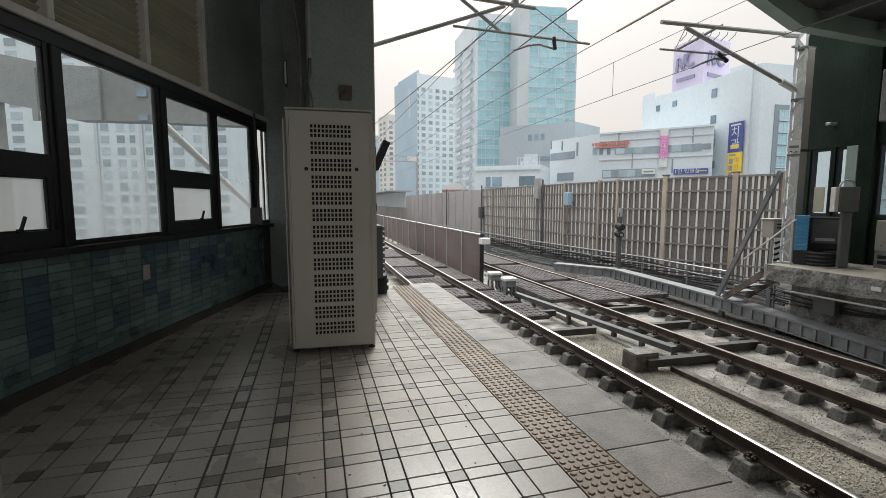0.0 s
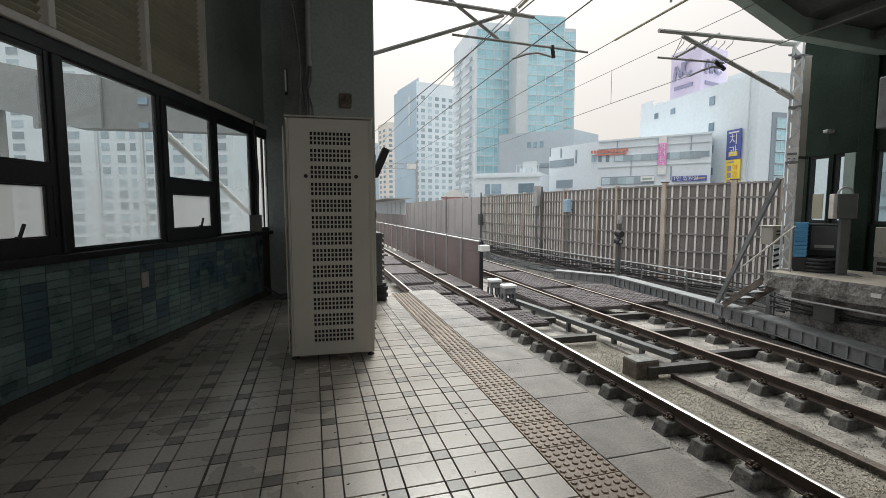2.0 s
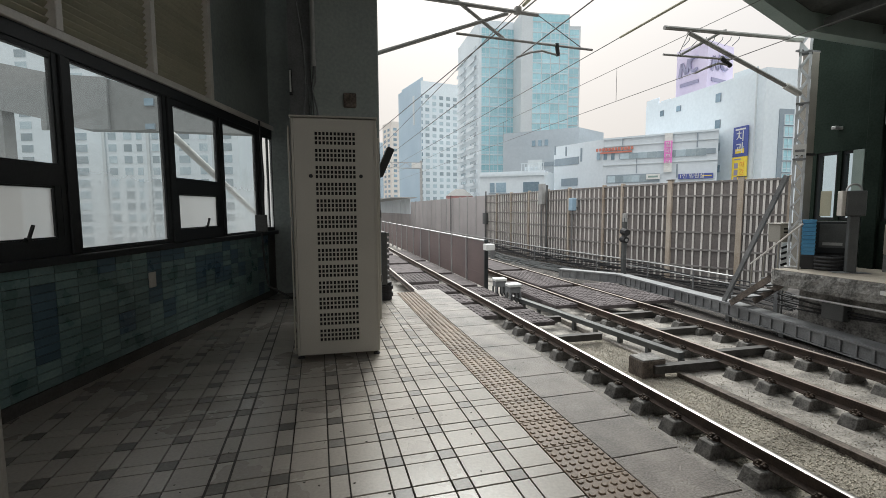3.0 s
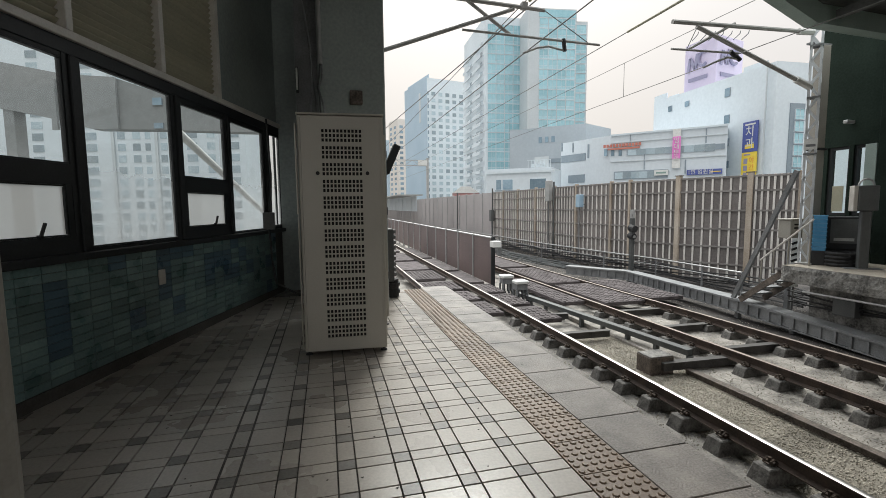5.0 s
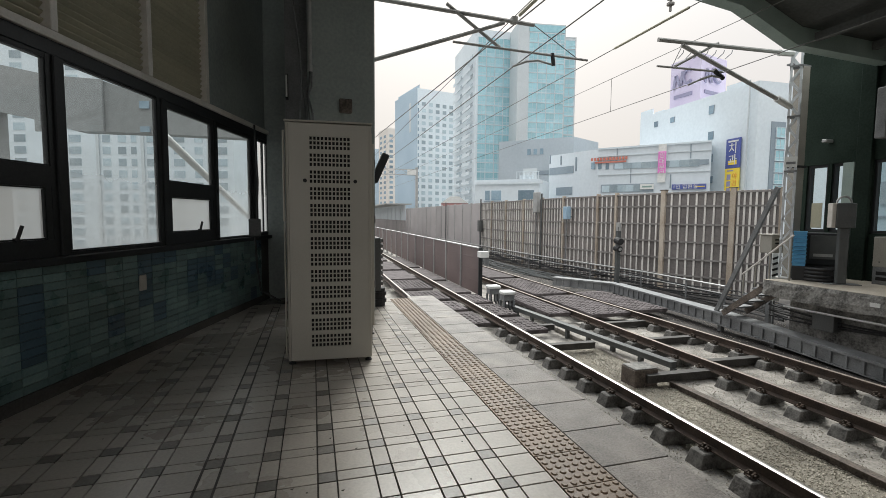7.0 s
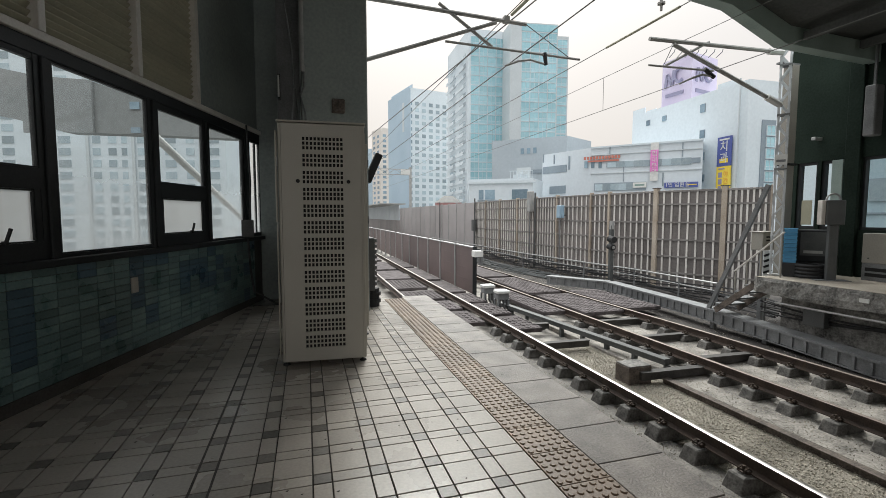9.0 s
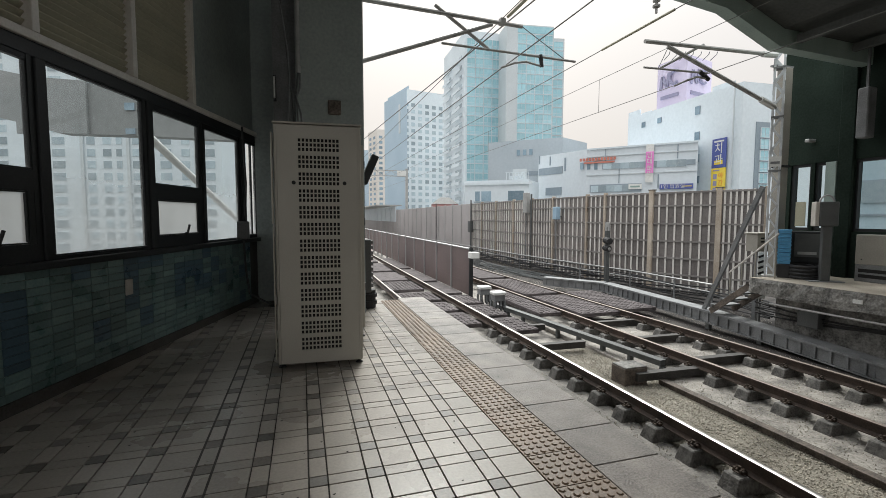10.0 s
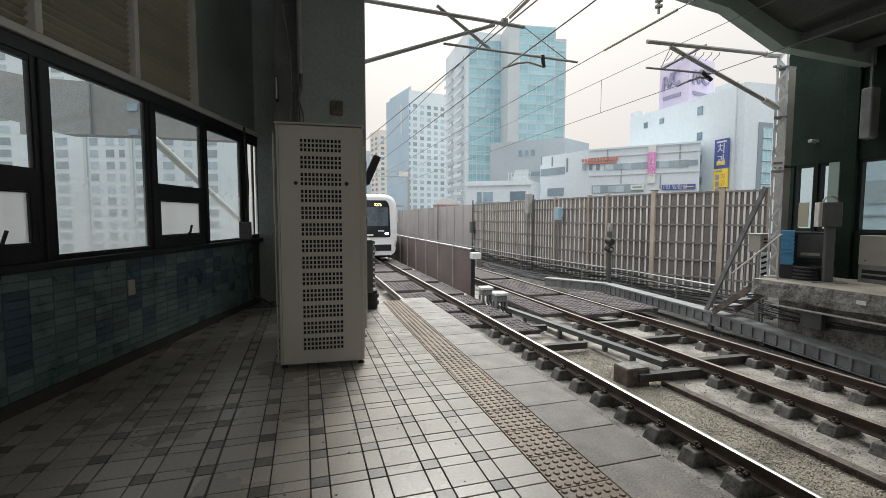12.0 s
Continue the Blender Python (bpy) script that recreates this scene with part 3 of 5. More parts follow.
# ---- train ----
def train():
    white = mat("white train paint", (0.7, 0.71, 0.72), (0.82, 0.83, 0.84), 0.3, s1=1, s2=20, bump=0.02, local=True)
    black = mat("black train glass", (0.012, 0.014, 0.018), (0.03, 0.034, 0.04), 0.12, s1=1, s2=20, bump=0, local=True)
    t = thing("train", pose(T1, 0, RAILZ), "white metro train with a black windscreen and lit headlights", "train")
    L = 100.0
    n = 40
    prof = []
    for i in range(n):
        a = 2 * math.pi * i / n
        c, q = math.cos(a), math.sin(a)
        prof.append((1.5 * math.copysign(abs(c) ** 0.42, c), 2.04 + 1.68 * math.copysign(abs(q) ** 0.42, q)))
    b = bmesh.new()
    prism(b, prof, 0.5, L)
    part("body", b, white, t, "white car body")
    # rounded nose
    nz = bmesh.new()
    loops = []
    for y, k in ((0.5, 1.0), (0.28, 0.99), (0.14, 0.97), (0.05, 0.935), (0.0, 0.88)):
        loops.append([nz.verts.new((x * k, y, 2.04 + (z - 2.04) * k)) for x, z in prof])
    for a, c in zip(loops, loops[1:]):
        for i in range(n):
            nz.faces.new((a[i], c[i], c[(i + 1) % n], a[(i + 1) % n]))
    nz.faces.new(loops[-1])
    bmesh.ops.recalc_face_normals(nz, faces=nz.faces)
    for q in nz.faces:
        q.smooth = len(q.verts) == 4
    part("nose", nz, white, t)
    scr = bmesh.new()
    prism(scr, [(-1.02, 1.33), (1.02, 1.33), (1.06, 1.45), (1.0, 3.0), (0.94, 3.22), (0.8, 3.36), (-0.8, 3.36), (-0.94, 3.22), (-1.0, 3.0), (-1.06, 1.45)], -0.03, 0.02)
    ws = part("windscreen", scr, black, t, "black wraparound windscreen")
    cabin = mat("dim train cab glass", (0.05, 0.065, 0.08), (0.14, 0.17, 0.2), 0.12, s1=1.6, s2=9, bump=0, local=True)
    part("cab_glass", bx(-0.93, 0.93, -0.034, -0.0305, 1.95, 2.98), cabin, ws, "grey blue glass showing a dim cab")
    amber = glow("amber led", (1.0, 0.75, 0.3), 2.5)
    cu = bpy.data.curves.new("digits", "FONT")
    cu.body, cu.size, cu.extrude, cu.align_x = "3276", 0.21, 0.004, "CENTER"
    cu.materials.append(amber)
    tx = new("train_number_display", cu)
    tx.parent = ws
    tx.matrix_local = pose(0.36, -0.036, 3.05, 90, 0, 0)
    lamp = glow("headlight", (1.0, 0.97, 0.88), 14)
    for x in (-0.84, 0.84):
        part("headlight", bx(x - 0.09, x + 0.09, -0.045, -0.031, 1.46, 1.58, bevel=0.008), lamp, t, "lit white headlight")
    part("number_bar", bx(-0.3, 0.1, -0.036, -0.031, 1.4, 1.5), WHITE, ws)
    part("emblem", bx(0.36, 0.7, -0.036, -0.031, 1.64, 1.72), WHITE, ws)
    sk = bmesh.new()
    prism(sk, [(-1.1, 0.32), (1.1, 0.32), (1.3, 0.5), (1.36, 0.75), (1.2, 0.95), (-1.2, 0.95), (-1.36, 0.75), (-1.3, 0.5)], -0.02, 0.3)
    part("skirt", sk, white, t, "white lower apron")
    part("grille", bx(-1.1, 1.1, -0.035, -0.021, 0.56, 0.92, bevel=0.006), black, t, "black bumper slot")
    cp = bx(-0.18, 0.18, -0.3, 0.1, 0.5, 0.78, bevel=0.02)
    part("coupler", cp, GALV_OLD, t)
    for i in range(5):
        for x in (-1.515, 1.503):
            for k in range(4):
                part("window", bx(x, x + 0.012, 4.0 + i * 20 + k * 4.4, 6.0 + i * 20 + k * 4.4, 1.7, 2.6), black, t)
    uf = bx(-1.2, 1.2, 1.0, L, 0.12, 0.36)
    part("underframe", uf, FRAME, t)
    for y in (2.0, 4.1, 15.5, 17.6):
        for x in (-0.752, 0.752):
            part("wheel", rod(bmesh.new(), (x - 0.06, y, 0.43), (x + 0.06, y, 0.43), 0.425, 20), GALV_OLD, t)
    return t


the_train = train()


# ---- overhead line ----
def cantilever(label, rods):
    c = thing("catenary_arm", pose(0, 0, 0), label, "catenary arm", group="overhead line arms")
    for name, p, q, r, material in rods:
        part(name, rod(bmesh.new(), p, q, r, 8), material, c)
    return c


arm_w = cantilever("grey steel catenary arm holding the wires over the near track", [
    ("top_tube", (0.25, 7.60, 4.80), (3.83, 7.60, 4.70), 0.035, ARM),
    ("stay_tube", (0.22, 7.60, 3.53), (3.25, 7.60, 4.67), 0.035, ARM),
    ("strut", (2.20, 7.60, 4.86), (3.18, 7.60, 4.24), 0.03, ARM),
    ("steady_tube", (2.29, 7.50, 4.21), (4.87, 7.50, 4.16), 0.022, ARM),
    ("hanger", (3.83, 7.60, 4.70), (4.64, 7.50, 4.18), 0.008, WIRE),
    ("insulator", (4.15, 7.50, 4.21), (4.18, 7.50, 4.00), 0.035, RUBBER),
])
part("steady_arm", tube(bmesh.new(), [(4.18, 7.50, 4.01), (3.87, 7.50, 4.06), (3.65, 7.50, 4.02), (3.38, 7.50, 3.91)], 0.018), ARM, arm_w)
part("clamp", bx(-0.05, 0.05, -0.05, 0.05, -0.05, 0.06), ARM, arm_w).location = (3.44, 7.60, 4.73)
arm_e = cantilever("grey steel catenary arm on the lattice mast over the far track", [
    ("top_tube", (6.24, 7.30, 4.61), (9.59, 7.30, 4.70), 0.04, ARM),
    ("stay_tube", (6.78, 7.30, 4.57), (9.63, 7.30, 3.62), 0.04, ARM),
    ("strut", (6.63, 7.30, 4.16), (7.64, 7.30, 4.70), 0.025, ARM),
    ("steady_tube", (6.15, 7.20, 4.09), (7.67, 7.20, 4.12), 0.02, ARM),
    ("hanger", (6.78, 7.30, 4.55), (6.48, 7.20, 4.11), 0.008, WIRE),
    ("insulator", (9.21, 7.30, 4.68), (9.57, 7.30, 4.70), 0.065, WHITE),
    ("insulator", (9.21, 7.30, 3.76), (9.59, 7.30, 3.63), 0.065, WHITE),
    ("bracket", (7.46, 7.20, 4.14), (7.70, 7.20, 4.00), 0.04, RUBBER),
])
part("steady_arm", tube(bmesh.new(), [(7.68, 7.20, 4.01), (7.40, 7.20, 4.03), (7.18, 7.20, 3.95), (6.87, 7.20, 3.81)], 0.018), ARM, arm_e)


def wire(name, x, z, r, label, sag=0.0, y0=-25, y1=240, drift=0.0):
    b = bmesh.new()
    n = 24
    pts = []
    for i in range(n + 1):
        y = y0 + (y1 - y0) * i / n
        pts.append((x + drift * (y - 7.5), y, z - sag * math.sin(math.pi * (((y - 7.5) / 45.0) % 1.0))))
    tube(b, pts, r, 5)
    return solo(name, b, WIRE, label, "overhead wire", group="overhead wires")


wire("contact_wire", 3.61, 4.07, 0.011, "dark contact wire over the near track")
wire("messenger_wire", 3.6, 4.79, 0.014, "dark messenger wire over the near track", 0.0, 1.0, 60.0, -0.066)
wire("messenger_wire", 3.44, 4.8, 0.009, "dark messenger wire over the near track", 0.1)
wire("contact_wire", 7.56, 4.07, 0.008, "dark contact wire over the far track")
wire("messenger_wire", 7.56, 4.92, 0.0075, "dark messenger wire over the far track", 0.05)
wire("feeder_wire", 5.3, 4.35, 0.009, "thin dark feeder wire between the tracks")
for x, y, z0, z1 in ((7.56, 10.5, 4.07, 4.9), (7.56, 18, 4.07, 4.88), (3.61, 5.0, 4.07, 4.76)):
    solo("dropper", rod(bmesh.new(), (x, y, z0 - 0.01), (x if x > 5 else x - 0.17, y, z1 + 0.02), 0.006, 5), WIRE, "thin wire dropper between contact and messenger wires", "overhead wire", group="wire droppers")
slv = rod(bmesh.new(), (5.3, 5.6, 4.35), (5.3, 7.3, 4.35), 0.02, 8)
solo("wire_sleeve", slv, LOUVRE, "tan sleeve on the feeder wire", "overhead wire")

# lattice mast
def lattice_mast():
    m = thing("lattice_mast", pose(9.79, 7.36, 0, 0, 0, -53), "galvanised lattice mast carrying the catenary arms", "mast")
    w = 0.08
    for sx in (-w, w):
        for sy in (-w, w):
            part("leg", bx(sx - 0.018, sx + 0.018, sy - 0.018, sy + 0.018, 0, 4.98), MAST, m)
    k, dz = 0, 0.24
    z = 0.1
    while z < 4.72:
        s = 1 if k % 2 else -1
        for y in (-w - 0.012, w + 0.012):
            part("lacing", bar(bmesh.new(), (-w * s, y, z), (w * s, y, z + dz), 0.012, 0.035), MAST, m)
        for x in (-w - 0.012, w + 0.012):
            part("lacing", bar(bmesh.new(), (x, -w * s, z), (x, w * s, z + dz), 0.035, 0.012), MAST, m)
        z += dz
        k += 1
    part("base_plate", bx(-0.14, 0.14, -0.14, 0.14, 0.0, 0.03), GALV, m)
    for z in (2.28, 3.42, 4.45):
        part("collar", bx(-0.112, 0.112, -0.112, 0.112, z, z + 0.035), GALV_OLD, m)
    plate = part("number_plate", bx(-0.11, 0.11, -0.128, -0.12, 2.38, 2.6), WHITE, m)
    part("writing_bar", bx(-0.08, 0.08, -0.132, -0.1285, 2.44, 2.49), GALV_OLD, plate)


lattice_mast()
brace = bmesh.new()
bar(brace, (9.50, 8.74, -0.98), (9.74, 7.56, 1.98), 0.085, 0.085)
solo("diagonal_brace", brace, GALV_OLD, "grey steel brace leaning from the track side to the mast", "brace")

# ---- opposite platform: enclosure, pillar, equipment ----
encl = thing("wall_east", pose(0, 0, 0), "dark enclosure wall with windows on the opposite platform", "wall", kind="structure")
XE = 11.2
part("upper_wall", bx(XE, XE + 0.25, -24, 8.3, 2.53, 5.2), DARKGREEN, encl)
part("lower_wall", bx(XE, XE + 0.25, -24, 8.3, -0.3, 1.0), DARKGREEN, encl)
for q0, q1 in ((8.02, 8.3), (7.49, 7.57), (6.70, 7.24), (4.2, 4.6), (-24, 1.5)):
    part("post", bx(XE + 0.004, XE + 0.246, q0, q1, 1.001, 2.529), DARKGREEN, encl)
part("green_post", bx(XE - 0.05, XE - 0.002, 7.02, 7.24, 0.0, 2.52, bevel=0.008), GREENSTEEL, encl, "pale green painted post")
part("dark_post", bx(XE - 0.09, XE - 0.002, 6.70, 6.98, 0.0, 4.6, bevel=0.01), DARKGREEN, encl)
part("notice", bx(XE + 0.084, XE + 0.094, 7.70, 7.93, 1.09, 1.66), LOUVRE, encl, "brown notice sheet in the window")
for q0, q1 in ((7.57, 8.02), (7.24, 7.49), (4.6, 6.70), (1.5, 4.2)):
    w = thing("window_east", pose(0, 0, 0), "window in a dark frame on the opposite platform", "window", kind="structure")
    fr = bmesh.new()
    for a in ((q0, q0 + 0.05, 1.001, 2.529), (q1 - 0.05, q1, 1.001, 2.529), (q0 + 0.051, q1 - 0.051, 1.001, 1.06), (q0 + 0.051, q1 - 0.051, 2.47, 2.529)):
        box(fr, XE + 0.05, XE + 0.14, *a)
    part("window_frame", fr, FRAME, w)
    g = bmesh.new()
    g.faces.new([g.verts.new(v) for v in ((XE + 0.1, q1 - 0.05, 1.06), (XE + 0.1, q0 + 0.05, 1.06), (XE + 0.1, q0 + 0.05, 2.47), (XE + 0.1, q1 - 0.05, 2.47))])
    p = part("pane", g, GLASS_EAST, w)
    p.visible_shadow = False
col = thing("roof_column", pose(0, 0, 0), "pale grey painted steel column of the opposite platform roof", "column", kind="structure")
part("shaft", bx(10.24, 10.52, 7.6, 7.76, -0.3, 4.62, bevel=0.01), BEIGE, col)
part("bracket", bx(10.0, 10.56, 7.62, 7.74, 4.625, 4.66), GALV_OLD, col)
part("collar", bx(10.21, 10.55, 7.57, 7.79, 2.42, 2.47), RUBBER, col)
beam = bmesh.new()
prism(beam, [(6.0, 5.16), (7.3, 5.02), (8.62, 4.5), (11.2, 4.42), (11.2, 4.75), (8.72, 4.83), (7.3, 5.36), (6.0, 5.4)], 6.5, 6.74)
solo("roof_beam", beam, GREENSTEEL, "pale green steel roof beam of the opposite platform", "beam", kind="structure")
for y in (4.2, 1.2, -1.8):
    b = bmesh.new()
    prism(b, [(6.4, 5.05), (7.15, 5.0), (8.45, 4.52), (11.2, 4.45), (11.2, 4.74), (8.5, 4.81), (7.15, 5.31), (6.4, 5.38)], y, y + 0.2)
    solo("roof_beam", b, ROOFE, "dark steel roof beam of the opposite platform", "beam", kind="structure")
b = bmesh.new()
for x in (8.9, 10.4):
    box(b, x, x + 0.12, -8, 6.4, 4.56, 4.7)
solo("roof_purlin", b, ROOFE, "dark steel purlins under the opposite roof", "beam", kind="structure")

pb = thing("post_box", pose(10.09, 6.46, 0, 0, 0, -35), "grey steel control box with a carrying handle on a post", "control box")
part("post", bx(-0.08, 0.08, -0.06, 0.06, 0.012, 1.12, bevel=0.01), PIPE, pb)
part("foot_plate", bx(-0.3, 0.3, -0.14, 0.14, 0.0, 0.011), GALV_OLD, pb)
pbx = part("box", bx(-0.17, 0.15, -0.11, 0.11, 1.12, 1.61, bevel=0.015), PIPE, pb)
part("side_plate", bx(-0.24, -0.171, -0.1, 0.1, 1.12, 1.61, bevel=0.01), ALU, pb)
hd = []
for i in range(9):
    a = math.pi * i / 8
    hd.append((-0.02 + 0.12 * math.cos(a), 0, 1.60 + 0.14 * math.sin(a)))
part("handle", tube(bmesh.new(), hd, 0.02), GALV, pbx)

cr = thing("blue_crate_stack", pose(9.98, 7.2, 0, 0, 0, -54), "stack of blue plastic crates on the platform end", "crate stack")
for k in range(9):
    z = 0.30 + k * 0.082
    c = bx(-0.11, 0.11, -0.14, 0.14, z, z + 0.07, bevel=0.006)
    box(c, -0.12, 0.12, -0.15, 0.15, z + 0.058, z + 0.076)
    part("crate", c, BLUEPL, cr)
part("pallet", bx(-0.12, 0.12, -0.16, 0.16, 0.0, 0.29, bevel=0.01), RUBBER, cr)
eq = thing("equipment_box", pose(10.42, 7.12, 0, 0, 0, -52), "grey and white equipment box standing on the platform", "equipment box")
part("case", bx(-0.32, 0.32, -0.2, 0.2, 0.32, 1.0, bevel=0.015), FRAME, eq)
part("foot", bx(-0.3, 0.3, -0.18, 0.18, 0.0, 0.319), RUBBER, eq)
fpl = part("front_plate", bx(-0.16, 0.28, -0.212, -0.201, 0.45, 0.95, bevel=0.003), PIPE, eq)
part("writing_bar", bx(-0.1, 0.22, -0.216, -0.213, 0.5, 0.56), GALV, fpl)
hs = thing("hose_coil", pose(10.12, 6.86, 0), "coiled black rubber hose lying on the platform", "hose")
for k in range(4):
    pts = [(0.24 * math.cos(a * math.pi / 8), 0.24 * math.sin(a * math.pi / 8), 0.04 + 0.075 * k) for a in range(17)]
    part("coil", tube(bmesh.new(), pts[:-1], 0.036, closed=True), RUBBER, hs)
ht = thing("heater_cabinet", pose(11.0, 5.74, 0), "cream metal cabinet with a slotted base by the wall", "cabinet")
hcs = part("case", bx(-0.2, 0.19, -0.8, 0.62, 0.35, 0.95, bevel=0.012), BEIGE, ht)
hpl = part("plinth", bx(-0.19, 0.19, -0.79, 0.61, 0.0, 0.349), GALV_OLD, ht)
for z in (0.08, 0.19):
    part("slot", bx(-0.196, -0.1905, -0.75, 0.55, z, z + 0.07), BLACK, hpl)
for y in (0.5, 0.0):
    part("screw", rod(bmesh.new(), (-0.2, y, 0.45), (-0.21, y, 0.45), 0.012, 8), RUBBER, hcs)
solo("lamp_housing", box(bx(10.8, 11.05, 6.3, 6.5, 2.9, 3.9, bevel=0.02), 10.9, 10.94, 6.38, 6.42, 3.85, 4.76), GALV_OLD, "long grey lamp housing hanging under the roof", "lamp housing")
solo("camera_housing", bx(10.98, 11.21, 7.5, 7.6, 3.0, 3.07, bevel=0.01), GALV, "small grey camera housing on the enclosure wall", "camera")

# stairs at the platform end
st = thing("service_stair", pose(0, 0, 0), "short steel service stair with a thin handrail", "stair")
for k in range(4):
    part("tread", bx(9.32, 10.0, 7.45 + k * 0.24, 7.68 + k * 0.24, -0.26 - k * 0.18, -0.23 - k * 0.18), GALV_OLD, st)
for x in (9.3, 10.0):
    part("stringer", bar(bmesh.new(), (x, 7.42, -0.2), (x, 8.38, -0.95), 0.03, 0.13), RUSTY, st)
hrl = part("handrail", rod(bmesh.new(), (9.55, 7.02, 0.958), (9.55, 8.13, 0.007), 0.02, 8), FRIB, st, "cream painted handrail")
for y, z0 in ((7.06, 0.0), (7.5, -0.23), (7.82, -0.48), (8.1, -0.68)):
    part("baluster", rod(bmesh.new(), (9.55, y, z0), (9.55, y, 0.958 - (y - 7.02) * 0.857), 0.016, 6), BEIGE, hrl)
lk = thing("trackside_locker", pose(10.5, 8.2, BED), "beige meter box on a post behind the stair", "meter box")
part("case", bx(-0.22, 0.2, -0.15, 0.15, 1.98, 2.4, bevel=0.012), BEIGE, lk)
part("lid", bx(-0.25, 0.23, -0.18, 0.18, 2.401, 2.43, bevel=0.006), BEIGE, lk)
for z in (2.28, 2.2):
    part("slot", bx(-0.12, 0.12, -0.156, -0.151, z, z + 0.035), BLACK, lk)
part("post", bx(-0.05, 0.05, -0.05, 0.05, -0.03, 1.979), GALV_OLD, lk)
hb_ = thing("hazard_board", pose(10.2, 7.85, BED, 0, 0, -30), "black and white striped marker board by the stair", "marker board")
part("board", bx(-0.09, 0.09, -0.012, 0.012, 0.9, 2.0, bevel=0.003), WHITE, hb_)
part("post", bx(-0.02, 0.02, 0.0125, 0.05, -0.03, 2.0), GALV_OLD, hb_)
for k in range(8):
    b = bmesh.new()
    bar(b, (-0.085, -0.0155, 0.96 + k * 0.13), (0.085, -0.0155, 1.03 + k * 0.13), 0.006, 0.05)
    part("stripe", b, BLACK, hb_)
pipe = bmesh.new()
rod(pipe, (9.3, 6.95, -0.5), (9.3, -10, -0.5), 0.022, 8)
solo("handrail_pipe", pipe, GALV, "grey steel pipe hung under the platform edge", "pipe")
cb = bmesh.new()
for k in range(3):
    pts = []
    for i in range(50):
        y = 7.6 - i * 0.36
        pts.append((9.72 + 0.02 * k, y, -0.6 - 0.07 * k - 0.12 * abs(math.sin(i * 0.32 + 0.5 * k))))
    tube(cb, pts, 0.02, 5)
solo("cable_bundle", cb, RUBBER, "black cables sagging under the platform edge", "cables", kind="stuff")
solo("junction_box", bx(9.6, 9.81, 6.2, 6.6, -0.9, -0.58, bevel=0.01), PIPE, "grey junction box under the platform edge", "junction box")
solo("edge_label", bx(9.185, 9.199, 5.25, 5.4, -0.2, -0.13), WHITE, "small white plate on the platform edge", "plate")

tr = thing("roof_truss", pose(0, 0, 0), "pale green lattice truss under the roof end", "truss", kind="structure")
ta, tb = Vector((6.22, 6.62, 5.17)), Vector((7.62, 6.62, 5.14))
part("chord", rod(bmesh.new(), ta, tb, 0.025, 8), GREENSTEEL, tr)
part("chord", rod(bmesh.new(), ta + Vector((0, 0, 0.22)), tb + Vector((0, 0, 0.22)), 0.025, 8), GREENSTEEL, tr)
for i in range(7):
    a, b = ta.lerp(tb, i / 7), ta.lerp(tb, (i + 1) / 7)
    up = Vector((0, 0, 0.22))
    part("lacing", rod(bmesh.new(), a + up * (i % 2), b + up * (1 - i % 2), 0.012, 6), GREENSTEEL, tr)
hi = thing("hanging_insulator", pose(0, 0, 0), "grey hanging insulator on the feeder wire", "insulator")
ha_ = Vector((5.59, 6.30, 4.62))
part("rod", rod(bmesh.new(), ha_, (ha_.x, 6.3, 5.59), 0.02, 8), ARM, hi)
for k in range(4):
    q = ha_ + Vector((0, 0, 0.1 + 0.09 * k))
    part("disc", rod(bmesh.new(), q, q + Vector((0, 0, 0.03)), 0.06, 12), ARM, hi)
solo("wire_guard", rod(bmesh.new(), (3.5, 5.3, 4.775), (3.5, 7.5, 4.79), 0.028, 8), LOUVRE, "tan guard sleeve on the messenger wire", "wire guard")


# ---- the city ----
W_FACADE = mat("haze-tinted white rendered facade", (0.6, 0.66, 0.7), (0.72, 0.78, 0.82), 0.8, s1=0.08, s2=2, bump=0.02)
B_FACADE = mat("blue grey facade", (0.36, 0.46, 0.55), (0.45, 0.55, 0.63), 0.8, s1=0.08, s2=2, bump=0.02)
G_FACADE = mat("grey panel facade", (0.5, 0.54, 0.56), (0.6, 0.64, 0.66), 0.7, s1=0.1, s2=2, bump=0.02)
CREAM_F = mat("cream facade", (0.6, 0.56, 0.52), (0.7, 0.66, 0.62), 0.8, s1=0.1, s2=2, bump=0.02)
TEAL = mat("teal curtain glass", (0.27, 0.5, 0.57), (0.41, 0.63, 0.69), 0.18, s1=0.12, s2=1.5, bump=0.0, rnd=0.1)
TEAL_PALE = mat("pale teal spandrel glass", (0.33, 0.55, 0.62), (0.45, 0.66, 0.72), 0.25, s1=0.12, s2=1.5, bump=0.0, rnd=0.06)
WIN = mat("blue grey window glass", (0.16, 0.24, 0.3), (0.28, 0.37, 0.44), 0.2, s1=0.3, s2=3, bump=0.0, rnd=0.3)
WINP = mat("hazy pale window glass", (0.3, 0.38, 0.43), (0.45, 0.53, 0.57), 0.25, s1=0.3, s2=3, bump=0.0, rnd=0.3)
LINE = mat("dark facade joint", (0.22, 0.27, 0.31), (0.29, 0.34, 0.385), 0.6, s1=0.3, s2=3)
PINK = mat("pink banner", (0.72, 0.2, 0.55), (0.8, 0.28, 0.62), 0.7, s1=0.3, s2=3, bump=0)
NAVY = mat("navy sign", (0.07, 0.09, 0.3), (0.1, 0.13, 0.38), 0.6, s1=0.3, s2=3, bump=0)
YELLOW = mat("yellow sign", (0.8, 0.6, 0.05), (0.88, 0.68, 0.1), 0.6, s1=0.3, s2=3, bump=0)
